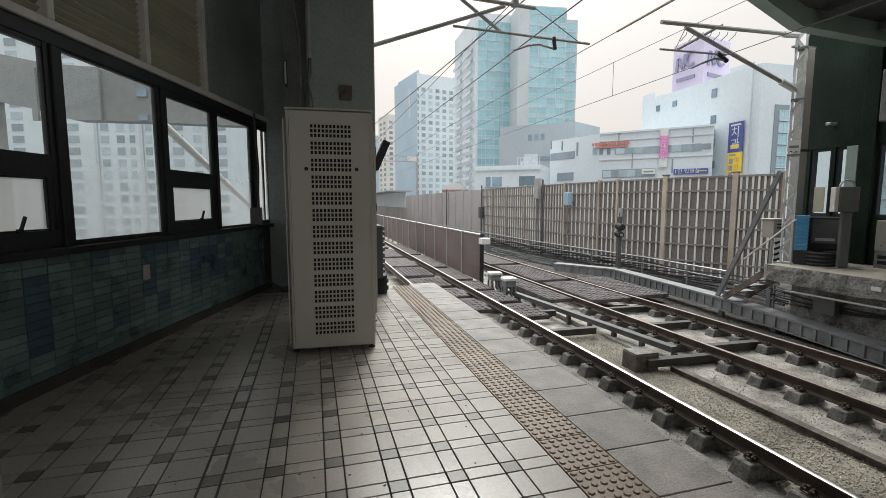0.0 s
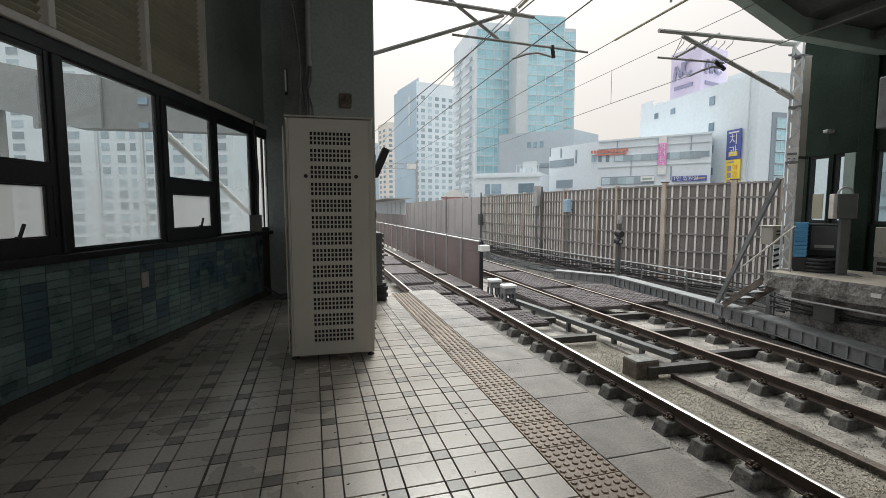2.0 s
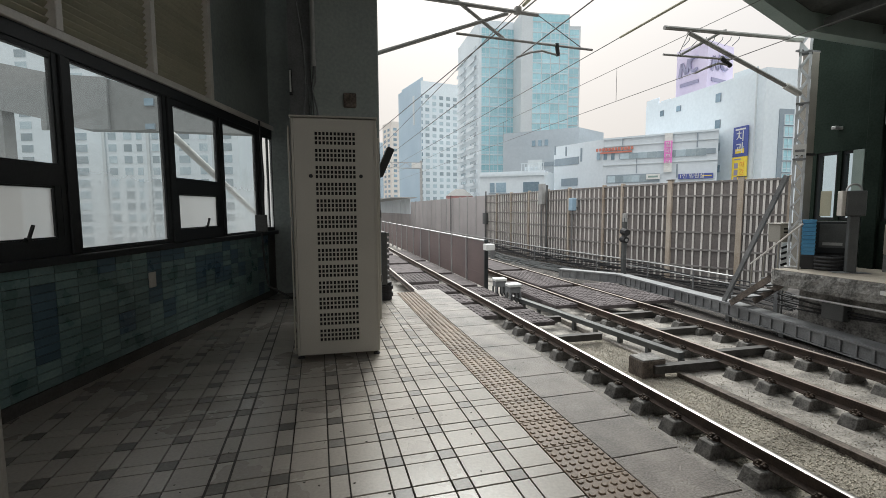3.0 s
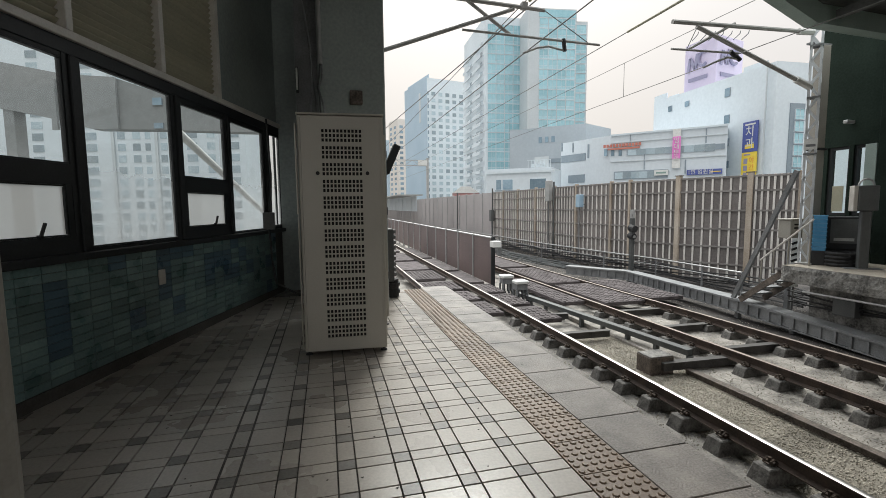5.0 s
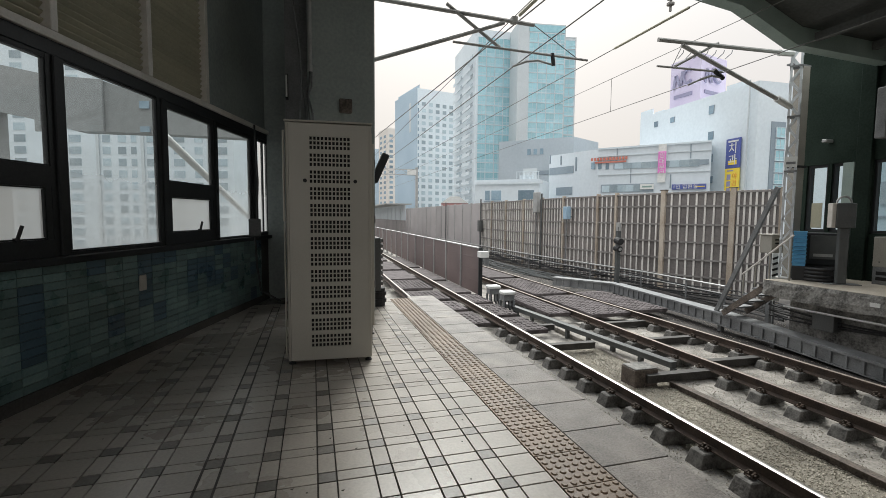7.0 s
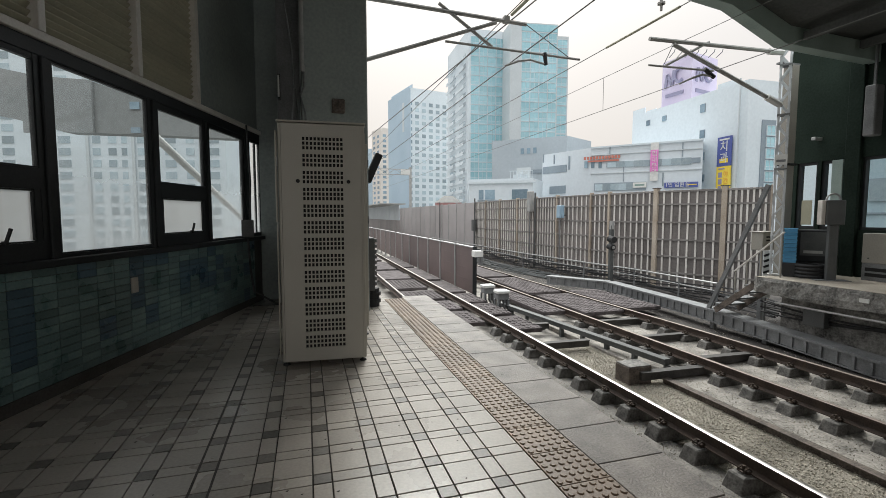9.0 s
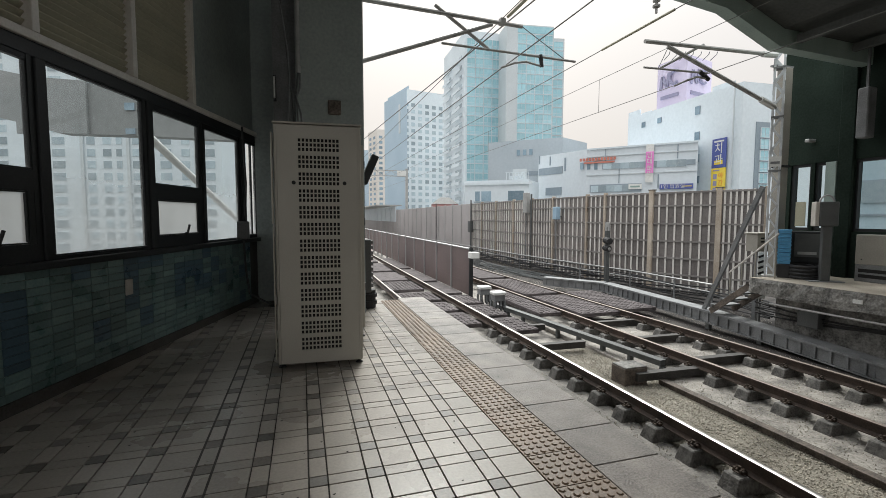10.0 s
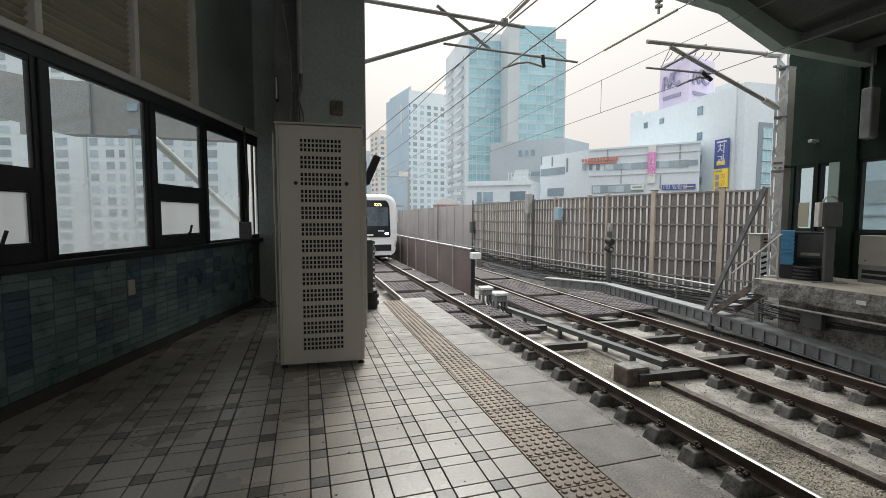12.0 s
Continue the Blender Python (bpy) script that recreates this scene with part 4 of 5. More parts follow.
LILAC = mat("lilac billboard", (0.62, 0.56, 0.74), (0.7, 0.64, 0.8), 0.6, s1=0.2, s2=3, bump=0)
INK = mat("grey print", (0.28, 0.27, 0.4), (0.33, 0.32, 0.45), 0.6, s1=0.3, s2=3, bump=0)
REDSIGN = mat("red sign", (0.5, 0.16, 0.12), (0.6, 0.24, 0.18), 0.6, s1=0.3, s2=3, bump=0)
GREENROOF = mat("dull green paint", (0.2, 0.3, 0.27), (0.28, 0.38, 0.34), 0.6, s1=0.3, s2=3)
DOMEROOF = mat("grey pink dome roof", (0.13, 0.13, 0.125), (0.2, 0.2, 0.19), 0.6, s1=0.3, s2=3)
PINKWALL = mat("pink wall", (0.4, 0.2, 0.2), (0.48, 0.27, 0.26), 0.7, s1=0.3, s2=3)
BAND = mat("grey overpass panel", (0.2, 0.21, 0.21), (0.28, 0.29, 0.29), 0.8, s1=0.2, s2=3)


def outline_bm(bm, pts, z0, z1):
    """A block over a plan outline."""
    a = [bm.verts.new((x, y, z0)) for x, y in pts]
    b = [bm.verts.new((x, y, z1)) for x, y in pts]
    k = len(a)
    for i in range(k):
        bm.faces.new((a[i], a[(i + 1) % k], b[(i + 1) % k], b[i]))
    bm.faces.new(a[::-1])
    bm.faces.new(b)
    bmesh.ops.recalc_face_normals(bm, faces=bm.faces)
    return bm


def unit_window(glass, frame_mat, cells=2, rim=0.06):
    """A window one metre square in the xz plane, facing -y, to be scaled: a frame with sunk panes, one skin."""
    b = bmesh.new()
    cols = [[b.verts.new((i / cells, -0.12, z)) for z in (0, 1)] for i in range(cells + 1)]
    fs = [b.faces.new((cols[i][0], cols[i + 1][0], cols[i + 1][1], cols[i][1])) for i in range(cells)]
    edge = [c[0] for c in cols] + [c[1] for c in cols[::-1]]
    rear = [b.verts.new((v.co.x, 0.05, v.co.z)) for v in edge]
    for i in range(len(edge)):
        j = (i + 1) % len(edge)
        b.faces.new((edge[i], rear[i], rear[j], edge[j]))
    for f in b.faces:
        f.material_index = 1
    bmesh.ops.inset_individual(b, faces=fs, thickness=rim, depth=-0.06)
    for f in fs:
        f.material_index = 0
    bmesh.ops.recalc_face_normals(b, faces=b.faces)
    me = bpy.data.meshes.new("m")
    b.to_mesh(me)
    b.free()
    me.materials.append(glass)
    me.materials.append(frame_mat)
    return me


WIN_ME = unit_window(WIN, W_FACADE)
WIN_DARK = unit_window(WIN, LINE, 1, 0.05)


def curtain_cell():
    """One storey of curtain wall, a metre square to be scaled: two sunk panes over a spandrel, with proud mullions."""
    b = bmesh.new()
    for x0, x1, z0, z1, y, k in ((0.03, 0.49, 0.36, 0.97, -0.07, 0), (0.51, 0.97, 0.36, 0.97, -0.07, 0), (0.03, 0.49, 0.04, 0.33, -0.09, 2), (0.51, 0.97, 0.04, 0.33, -0.09, 2)):
        f = b.faces.new([b.verts.new(v) for v in ((x0, y, z0), (x1, y, z0), (x1, y, z1), (x0, y, z1))])
        f.material_index = k
    n0 = len(b.faces)
    for q in ((0.0, 0.03, 0.0, 1.0), (0.49, 0.51, 0.04, 0.97), (0.97, 1.0, 0.0, 1.0), (0.03, 0.97, 0.0, 0.04), (0.03, 0.97, 0.97, 1.0), (0.03, 0.49, 0.33, 0.36), (0.51, 0.97, 0.33, 0.36)):
        box(b, q[0], q[1], -0.14, 0.05, q[2], q[3])
    b.faces.ensure_lookup_table()
    for f in b.faces[n0:]:
        f.material_index = 1
    me = bpy.data.meshes.new("m")
    b.to_mesh(me)
    b.free()
    for m in (TEAL, W_FACADE, TEAL_PALE):
        me.materials.append(m)
    return me


TEAL_ME = curtain_cell()
WIN_PALE = unit_window(WINP, W_FACADE)
PLAIN_ME = {}


def panel_me(material):
    if material not in PLAIN_ME:
        PLAIN_ME[material] = mesh_of(bx(0, 1, -0.12, 0.05, 0, 1), material)
    return PLAIN_ME[material]


def face(p0, p1):
    """The frame of a facade from p0 to p1 seen from outside, left to right: x along it, y inwards."""
    return pose(p0[0], p0[1], 0, 0, 0, math.degrees(math.atan2(p1[1] - p0[1], p1[0] - p0[0])))


def on_face(name, me, parent, f, s0, z0, s1, z1, out=0.0):
    s0, s1 = min(s0, s1), max(s0, s1)
    z0, z1 = min(z0, z1), max(z0, z1)
    return piece(name, me, parent, f @ Matrix.Translation((s0, -out, z0)) @ Matrix.Diagonal((s1 - s0, 1, z1 - z0, 1)))


def building(name, pts, z1, material, label, z0=-9):
    b = thing(name, VIEW, label, "building")
    part("wall", outline_bm(bmesh.new(), pts, z0, z1), material, b)
    return b


def tower_plan(cx, cy, turn, w, d):
    a = radians(turn)
    fx, fy, sx, sy = math.cos(a), math.sin(a), -math.sin(a), math.cos(a)
    return [(cx, cy), (cx + fx * w, cy + fy * w), (cx + fx * w + sx * d, cy + fy * w + sy * d), (cx + sx * d, cy + sy * d)]


# white hotel block with a blue grey flank
pl = tower_plan(-15.09, 204, 28, 19.5, 27)
h1 = 56.31 + 1
b1 = building("hotel_tower", pl, h1, W_FACADE, "white high rise with small square windows and a blue grey flank")
f = face(pl[0], pl[1])
for r in range(21):
    for c in range(5):
        on_face("window", WIN_PALE, b1, f, 2.1 + c * 3.45, h1 - 7.4 - r * 2.8, 4.0 + c * 3.45, h1 - 5.8 - r * 2.8)
g = face(pl[3], pl[0])
on_face("flank", panel_me(B_FACADE), b1, g, 0.0, -9, 27.0, h1)
on_face("parapet", panel_me(B_FACADE), b1, g, 2.0, h1, 27.0, h1 + 1.6, -1.0)
on_face("slot", panel_me(G_FACADE), b1, g, 18.2, h1 - 18, 20.2, h1 - 5, 0.13)
for r in range(21):
    on_face("window", WIN_DARK, b1, f, 0.25, h1 - 7.4 - r * 2.8, 0.75, h1 - 5.8 - r * 2.8)

# teal glass tower: balcony flank, two glazed fronts, a set back wing
TD = 156
pa = tower_plan(8.01, TD, 14, 16.5, 28)
ha = 63.43
t1 = building("glass_tower", pa, ha, W_FACADE, "tall teal glass office tower with pale balconies on its flank")
f = face(pa[0], pa[1])
for r in range(22):
    z = ha - 5.5 - r * 3.2
    for c in range(5):
        on_face("window", TEAL_ME, t1, f, 0.7 + c * 3.0, z, 3.62 + c * 3.0, z + 3.1)
g = face(pa[3], pa[0])
for r in range(21):
    z = ha - 9.5 - r * 3.2
    on_face("balcony", panel_me(W_FACADE), t1, g, 3.0, z, 13.0, z + 1.1, 1.3)
    on_face("balcony", panel_me(W_FACADE), t1, g, 16.0, z, 26.0, z + 1.1, 1.3)
    on_face("window", WIN_PALE, t1, g, 4.0, z + 1.1, 12.0, z + 2.4, 0.0)
    on_face("window", WIN_PALE, t1, g, 17.0, z + 1.1, 25.0, z + 2.4, 0.0)
pb_ = tower_plan(21.08, 150, 9, 16.0, 26)
hb = 63.14
part("wing", outline_bm(bmesh.new(), pb_, -9, hb), G_FACADE, t1)
f = face(pb_[0], pb_[1])
for r in range(22):
    z = hb - 6.0 - r * 3.15
    for c in range(4):
        on_face("window", TEAL_ME, t1, f, 3.7 + c * 3.0, z, 6.62 + c * 3.0, z + 3.05)
on_face("crown", panel_me(TEAL), t1, f, 3.7, hb - 2.6, 15.7, hb - 0.4)
pc_ = tower_plan(37.46, 158, 6, 4.5, 20)
hc = 61.64
part("back_wing", outline_bm(bmesh.new(), pc_, -9, hc), G_FACADE, t1)
f = face(pc_[0], pc_[1])
for r in range(20):
    on_face("window", TEAL_ME, t1, f, 0.3, hc - 4 - r * 3.15, 4.1, hc - 1.1 - r * 3.15)

# cream tower far behind and a blue block
pd = tower_plan(-35.90, 260, 30, 8, 14)
b8 = building("cream_tower", pd, 50.54, CREAM_F, "slim cream apartment tower far behind")
f, g = face(pd[0], pd[1]), face(pd[3], pd[0])
for r in range(20):
    z = 50.54 - 5 - r * 2.9
    on_face("window", WIN_DARK, b8, f, 1.0, z, 3.0, z + 1.5)
    on_face("window", WIN_DARK, b8, f, 4.5, z, 6.5, z + 1.5)
    on_face("window", WIN_DARK, b8, g, 2.0, z, 5.0, z + 1.5)
    on_face("window", WIN_DARK, b8, g, 8.0, z, 11.0, z + 1.5)
building("blue_block", tower_plan(-49.71, 280, 10, 9, 12), 41.80, B_FACADE, "blue grey building far behind")

# grey building behind the clinic
pe = [(11.55, 112), (27.57, 104), (35.61, 112), (33.14, 125)]
S_FACADE = mat("slate grey facade", (0.36, 0.41, 0.45), (0.45, 0.5, 0.54), 0.7, s1=0.1, s2=2, bump=0.02)
b5 = building("grey_block", pe, 19.28, S_FACADE, "grey panelled building with three small windows")
f = face(pe[0], pe[1])
for px in (7.2, 8.7, 10.2):
    on_face("window", WIN_DARK, b5, f, px, 15.74, px + 0.8, 17.08)
on_face("window_band", panel_me(LINE), b5, f, 6.8, 11.05, 15.0, 11.99)

# small white house
ph = [(4.47, 84), (15.44, 80), (18.84, 88), (5.99, 95)]
b6 = building("small_white_building", ph, 7.86, W_FACADE, "small white building with wide windows")
f = face(ph[0], ph[1])
on_face("parapet", panel_me(W_FACADE), b6, f, -0.1, 7.03, 12.3, 7.44, 0.2)
for s0, s1 in ((1.9, 2.8), (3.1, 4.9), (8.0, 10.8)):
    on_face("window", WIN_ME, b6, f, s0, 4.17, s1, 5.91)
for s0 in (8.1, 9.0, 9.9):
    on_face("roof_vent", panel_me(W_FACADE), b6, f, s0, 7.95, s0 + 0.6, 8.55, -0.5)
for k in range(8):
    on_face("rail_post", panel_me(W_FACADE), b6, f, 7.6 + k * 0.55, 7.9, 7.68 + k * 0.55, 9.1, -0.1)
on_face("roof_rail", panel_me(W_FACADE), b6, f, 7.5, 9.1, 11.6, 9.2, -0.1)
on_face("roof_room", panel_me(G_FACADE), b6, f, 8.4, 7.86, 10.9, 9.9, -2.0)
on_face("sill_band", panel_me(LINE), b6, f, 1.7, 3.9, 11.0, 4.05, 0.05)
dm = thing("domed_kiosk", VIEW, "pink round kiosk with a greyish pink dome roof", "kiosk")
part("drum", rod(bmesh.new(), (0.76, 88, -9), (0.76, 88, 3.69), 2.6, 20), PINKWALL, dm)
part("dome", rod(bmesh.new(), (0.76, 88, 3.69), (0.76, 88, 5.00), 2.7, 20, 0.9), DOMEROOF, dm)

# clinic with curved corner: two faces
C_FACADE = mat("pale grey clinic facade", (0.57, 0.62, 0.66), (0.67, 0.72, 0.76), 0.75, s1=0.1, s2=2, bump=0.02)
CL0, CL1, CF0 = (25.8, 81), (40.4, 72), (19.3, 90.6)
b4 = building("clinic_building", [CF0, CL0, CL1, (47, 84), (28, 100)], 13.19, C_FACADE, "pale grey clinic building with ribbon windows and a round corner")
f = face(CL0, CL1)
on_face("cornice", panel_me(W_FACADE), b4, f, 0.0, 13.01, 17.1, 13.28, 0.12)
on_face("storey_joint", panel_me(G_FACADE), b4, f, 0.0, 8.55, 17.1, 8.68, 0.02)
on_face("storey_joint", panel_me(G_FACADE), b4, f, 0.0, 11.75, 17.1, 11.85, 0.02)
for a in (2.66, 9.62, 16.85, 10.42), (0.64, 5.58, 9.08, 6.94):
    on_face("window_band", panel_me(LINE), b4, f, a[0], a[1], a[2], a[3], 0.02)
for k in range(9):
    s = 2.84 + k * 1.42
    on_face("window", WIN_PALE, b4, f, s, 9.55 - 0.02 * k, s + 1.38, 10.5, 0.04)
for k in range(5):
    on_face("window", WIN_PALE, b4, f, 0.84 + k * 1.3, 5.65, 2.1 + k * 1.3, 6.75, 0.04)
for a in ((-1.12, 9.73, -0.55, 10.89), (0.06, 9.66, 0.62, 10.81), (1.33, 9.59, 1.87, 10.74)):
    on_face("window", WIN_DARK, b4, f, a[0], a[1], a[2], a[3])
for a in ((5.42, 7.08, 5.54, 9.56), (14.23, 10.69, 14.40, 12.90), (11.50, 6.11, 11.68, 8.30), (3.10, 10.85, 3.23, 13.16)):
    on_face("joint", panel_me(LINE), b4, f, a[0], a[1], a[2], a[3])
g = face(CF0, CL0)
for a in ((0.21, 9.42, 6.16, 10.76), (2.08, 5.47, 5.99, 6.90)):
    on_face("window_band", panel_me(LINE), b4, g, a[0], a[1], a[2], a[3])
for a in ((0.16, 11.64, 0.43, 13.26), (2.96, 11.16, 3.21, 12.85), (6.59, 9.78, 6.93, 12.24)):
    on_face("joint", panel_me(LINE), b4, g, a[0], a[1], a[2], a[3])
sg = thing("roof_sign", VIEW, "red and orange lettered sign on the clinic front", "sign")
rs = bmesh.new()
for k in range(12):
    box(rs, k * 0.52, k * 0.52 + 0.36, -0.3, -0.15, 0.1, 0.6)
p = part("writing_bar", rs, REDSIGN, sg)
p.matrix_local = f @ Matrix.Translation((-1.19, 0, 11.0))
rs = bx(0, 5.2, -0.25, -0.15, -0.35, -0.08)
p = part("writing_bar", rs, REDSIGN, sg)
p.matrix_local = f @ Matrix.Translation((-0.49, 0, 11.0))


def lettering(body, size, material, parent, m, align="CENTER"):
    cu = bpy.data.curves.new("letters", "FONT")
    cu.body, cu.size, cu.extrude, cu.align_x, cu.align_y = body, size, 0.02, align, "CENTER"
    cu.materials.append(material)
    tx = new("lettering", cu)
    tx.parent = parent
    tx.matrix_local = m
    return tx


UP = pose(0, 0, 0, 90, 0, 0)
bn = thing("pink_banner", VIEW, "pink and white vertical rent banner hanging on the clinic", "banner")
a0, a1 = (9.68, 7.01), (10.86, 13.20)
on_face("cloth", panel_me(WHITE), bn, f, a0[0], a0[1], a1[0], a1[1], 0.35)
on_face("pink_field", panel_me(PINK), bn, f, a0[0], a0[1] + 1.5, a1[0], a1[1] - 1.2, 0.4)
mid = (a0[0] + a1[0]) / 2
for k, ch in enumerate("\uc784\ub300\ubb38\uc758"):
    lettering(ch, 0.95, WHITE, bn, f @ Matrix.Translation((mid, -0.56, a1[1] - 1.85 - k * 0.98)) @ UP)
nb = thing("ward_sign", VIEW, "navy ward sign with white lettering on the clinic", "sign")
a0, a1 = (11.85, 5.82), (16.67, 6.64)
on_face("board", panel_me(NAVY), nb, f, a0[0], a0[1], a1[0], a1[1], 0.15)
lettering("1\uc778 \uc785\uc6d0\uc2e4", 0.8, WHITE, nb, f @ Matrix.Translation((a0[0] + 1.9, -0.3, (a0[1] + a1[1]) / 2)) @ UP)
on_face("writing_bar", panel_me(YELLOW), nb, f, a1[0] - 1.55, a0[1] + 0.35, a1[0] - 0.2, a1[1] - 0.35, 0.18)
lb = thing("window_sign", VIEW, "pale sign with green writing in the clinic window", "sign")
a0, a1 = (7.08, 5.97), (9.17, 6.84)
on_face("board", panel_me(WHITE), lb, f, a0[0], a0[1], a1[0], a1[1], 0.2)
on_face("writing_bar", panel_me(GREENROOF), lb, f, a0[0] + 0.3, a0[1] + 0.3, a1[0] - 0.3, a1[1] - 0.3, 0.22)

# large white building with signs and billboard
N0, N1 = (44.5, 68), (38.0, 93.5)
b3 = building("white_commercial_building", [N1, N0, (76, 76.2), (70, 102)], 21.2, W_FACADE, "large white commercial building with few small windows")
f = face(N1, N0)
NL = math.hypot(N1[0] - N0[0], N1[1] - N0[1])
for a in ((8.86, 18.20, 7.88, 19.53), (8.76, 14.03, 7.78, 15.33), (8.70, 10.41, 7.70, 11.67), (8.64, 6.95, 7.52, 8.06), (22.02, 18.54, 21.11, 19.54), (17.71, 18.56, 16.74, 19.48)):
    on_face("window", WIN_DARK, b3, f, NL - a[0], a[1], NL - a[2], a[3], 0.05)
a = (1.10, 5.81, 1.25, 21.20)
on_face("drain_pipe", panel_me(G_FACADE), b3, f, NL - a[0], -9, NL - a[2], 21.6, 0.3)
for a in ((27.44, 21.04, 23.83, 22.06), (23.26, 20.63, 20.71, 21.16), (6.51, 21.43, 2.94, 21.67)):
    on_face("roof_block", panel_me(W_FACADE), b3, f, NL - a[0], 21.0, NL - a[2], a[3] + 0.5, -1.0)
g = face(N0, (76, 76.2))
on_face("glazed_strip", panel_me(LINE), b3, g, 2.6, 2.0, 5.2, 15.5)
for k in range(7):
    on_face("window", TEAL_ME, b3, g, 3.4, 3.0 + k * 1.7, 5.0, 4.5 + k * 1.7, 0.14)
ds = thing("dental_sign", VIEW, "navy and yellow vertical clinic signs on the white building", "sign")
a0, a1 = (4.77, 8.98), (2.20, 13.48)
s0, s1 = NL - a0[0], NL - a1[0]
on_face("board", panel_me(NAVY), ds, f, s0, a0[1], s1, a1[1], 0.3)
sm = (s0 + s1) / 2
ww = abs(s1 - s0)
for k, ch in enumerate("\uce58\uacfc"):
    lettering(ch, 1.75, WHITE, ds, f @ Matrix.Translation((sm, -0.46, a1[1] - 1.6 - k * 1.75)) @ UP)
on_face("writing_bar", panel_me(YELLOW), ds, f, s0 + 0.2 * ww, a0[1] + 0.5, s0 + 0.8 * ww, a0[1] + 1.15, 0.33)
on_face("writing_bar", panel_me(WHITE), ds, f, s0 + 0.15 * ww, a1[1] - 0.55, s0 + 0.85 * ww, a1[1] - 0.3, 0.33)
b0 = (4.67, 5.15)
on_face("board", panel_me(YELLOW), ds, f, s0, b0[1], s1, a0[1] - 0.05, 0.3)
for k in range(3):
    on_face("writing_bar", panel_me(INK), ds, f, s0 + 0.16 * ww, a0[1] - 1.75 - k * 1.05, s0 + 0.42 * ww, a0[1] - 0.95 - k * 1.05, 0.33)
ORANGE = mat("orange print", (0.75, 0.33, 0.05), (0.82, 0.4, 0.08), 0.6, s1=0.3, s2=3, bump=0)
for k, ch in enumerate("\uc57c\uac04"):
    lettering(ch, 1.0, ORANGE, ds, f @ Matrix.Translation((s0 + 0.7 * ww, -0.46, a0[1] - 1.3 - k * 1.1)) @ UP)
on_face("writing_bar", panel_me(INK), ds, f, s0 + 0.15 * ww, a0[1] - 0.5, s0 + 0.6 * ww, a0[1] - 0.3, 0.33)
bb = thing("billboard", VIEW, "pale lilac billboard with a grey emblem on the roof", "billboard")
q0, q1, q2 = (40.18, 86), (42.44, 80), (49.06, 84)
part("board", outline_bm(bmesh.new(), [q0, q1, q2, (q2[0] - 1, 88)], 20.81, 29.29), LILAC, bb)
for p0, p1 in ((q0, q1), (q1, q2)):
    f2 = face(p0, p1)
    ln = math.hypot(p1[0] - p0[0], p1[1] - p0[1])
    zt = 27.72
    em = bmesh.new()
    for u0, u1, w0, w1 in ((0.14, 0.20, -3.3, -0.9), (0.21, 0.36, -0.9, -3.0), (0.37, 0.43, -3.0, -0.5)):
        bar(em, (u0 * ln, -0.2, w0), (u1 * ln, -0.2, w1), 0.1, 0.55)
    ring = [(0.62 * ln + 0.15 * ln * math.cos(radians(q)), -0.2, -1.6 + 1.15 * math.sin(radians(q))) for q in range(50, 311, 20)]
    tube(em, ring, 0.26, 6)
    part("emblem", em, INK, bb).matrix_local = f2 @ Matrix.Translation((0, 0, zt))
    on_face("writing_bar", panel_me(INK), bb, f2, 0.15 * ln, zt - 5.0, 0.75 * ln, zt - 4.4, 0.03)
for k in range(7):
    lp = bmesh.new()
    x = 38.87 + k * 1.35
    tube(lp, [(x, 81, 28.57), (x, 79.2, 28.95), (x, 79, 29.34)], 0.07, 5)
    part("lamp_arm", lp, GALV_OLD, bb)

# pale panelled block beyond the opposite platform
EAST_F = mat("pale blue metal cladding", (0.34, 0.44, 0.5), (0.44, 0.54, 0.6), 0.55, s1=0.15, s2=3, bump=0.02)
eb = thing("panelled_block", pose(0, 0, 0), "pale blue clad building beyond the opposite platform", "building")
part("wall", bx(34, 50, -12, 21, -9, 12), EAST_F, eb)
part("parapet", bx(33.85, 50.1, -12.1, 21.1, 12.001, 12.6), G_FACADE, eb)
f = face((34, 21), (34, -12))
for k in range(9):
    on_face("joint", panel_me(LINE), eb, f, 0.0, -7.0 + k * 2.1, 33.0, -6.88 + k * 2.1, -0.02)
for k in range(10):
    on_face("window", WIN_PALE, eb, f, 1.2 + k * 3.2, 2.2, 3.4 + k * 3.2, 3.5)
    on_face("window", WIN_PALE, eb, f, 1.2 + k * 3.2, 6.4, 3.4 + k * 3.2, 7.7)

# ---- beyond the side windows ----
ap = [(-129.81, 107), (-50.92, 107), (-50.92, 120), (-129.81, 120)]
b9 = building("apartment_slab", ap, 62, W_FACADE, "white apartment slab with rows of paired windows")
f = face(ap[0], ap[1])
ox = ap[0][0]
for r in range(20):
    z = 17.69 - 30 + r * 2.75
    for px, wd in ((10, 2.8), (108, 2.9), (168, 1.9), (196, 1.9), (219, 1.3), (247, 1.6), (295, 2.6), (332, 1.9), (372, 2.4)):
        on_face("window", WIN_PALE, b9, f, (px - 784) / 803 * 107 - ox, z, (px - 784) / 803 * 107 - ox + wd, z + 1.7)
for px in (158, 238, 272, 355):
    on_face("pier", panel_me(G_FACADE), b9, f, (px - 784) / 803 * 107 - ox, -9, (px - 784) / 803 * 107 - ox + 0.7, 62, 0.3)
bw = thing("overpass_building", VIEW, "grey panelled station wing outside the windows", "building")
bp = bmesh.new()
vs = [(-36.93, 9.22), (-26.86, 7.28), (-24.83, 6.81), (-23.14, 6.33), (-18.51, 6.20), (-11.65, 5.89), (-11.63, 6.67), (-14.86, 7.55), (-18.40, 8.35), (-21.58, 9.45), (-24.63, 9.68), (-36.83, 12.19)]
prism(bp, vs, 28, 29)
part("wall", bp, BAND, bw)
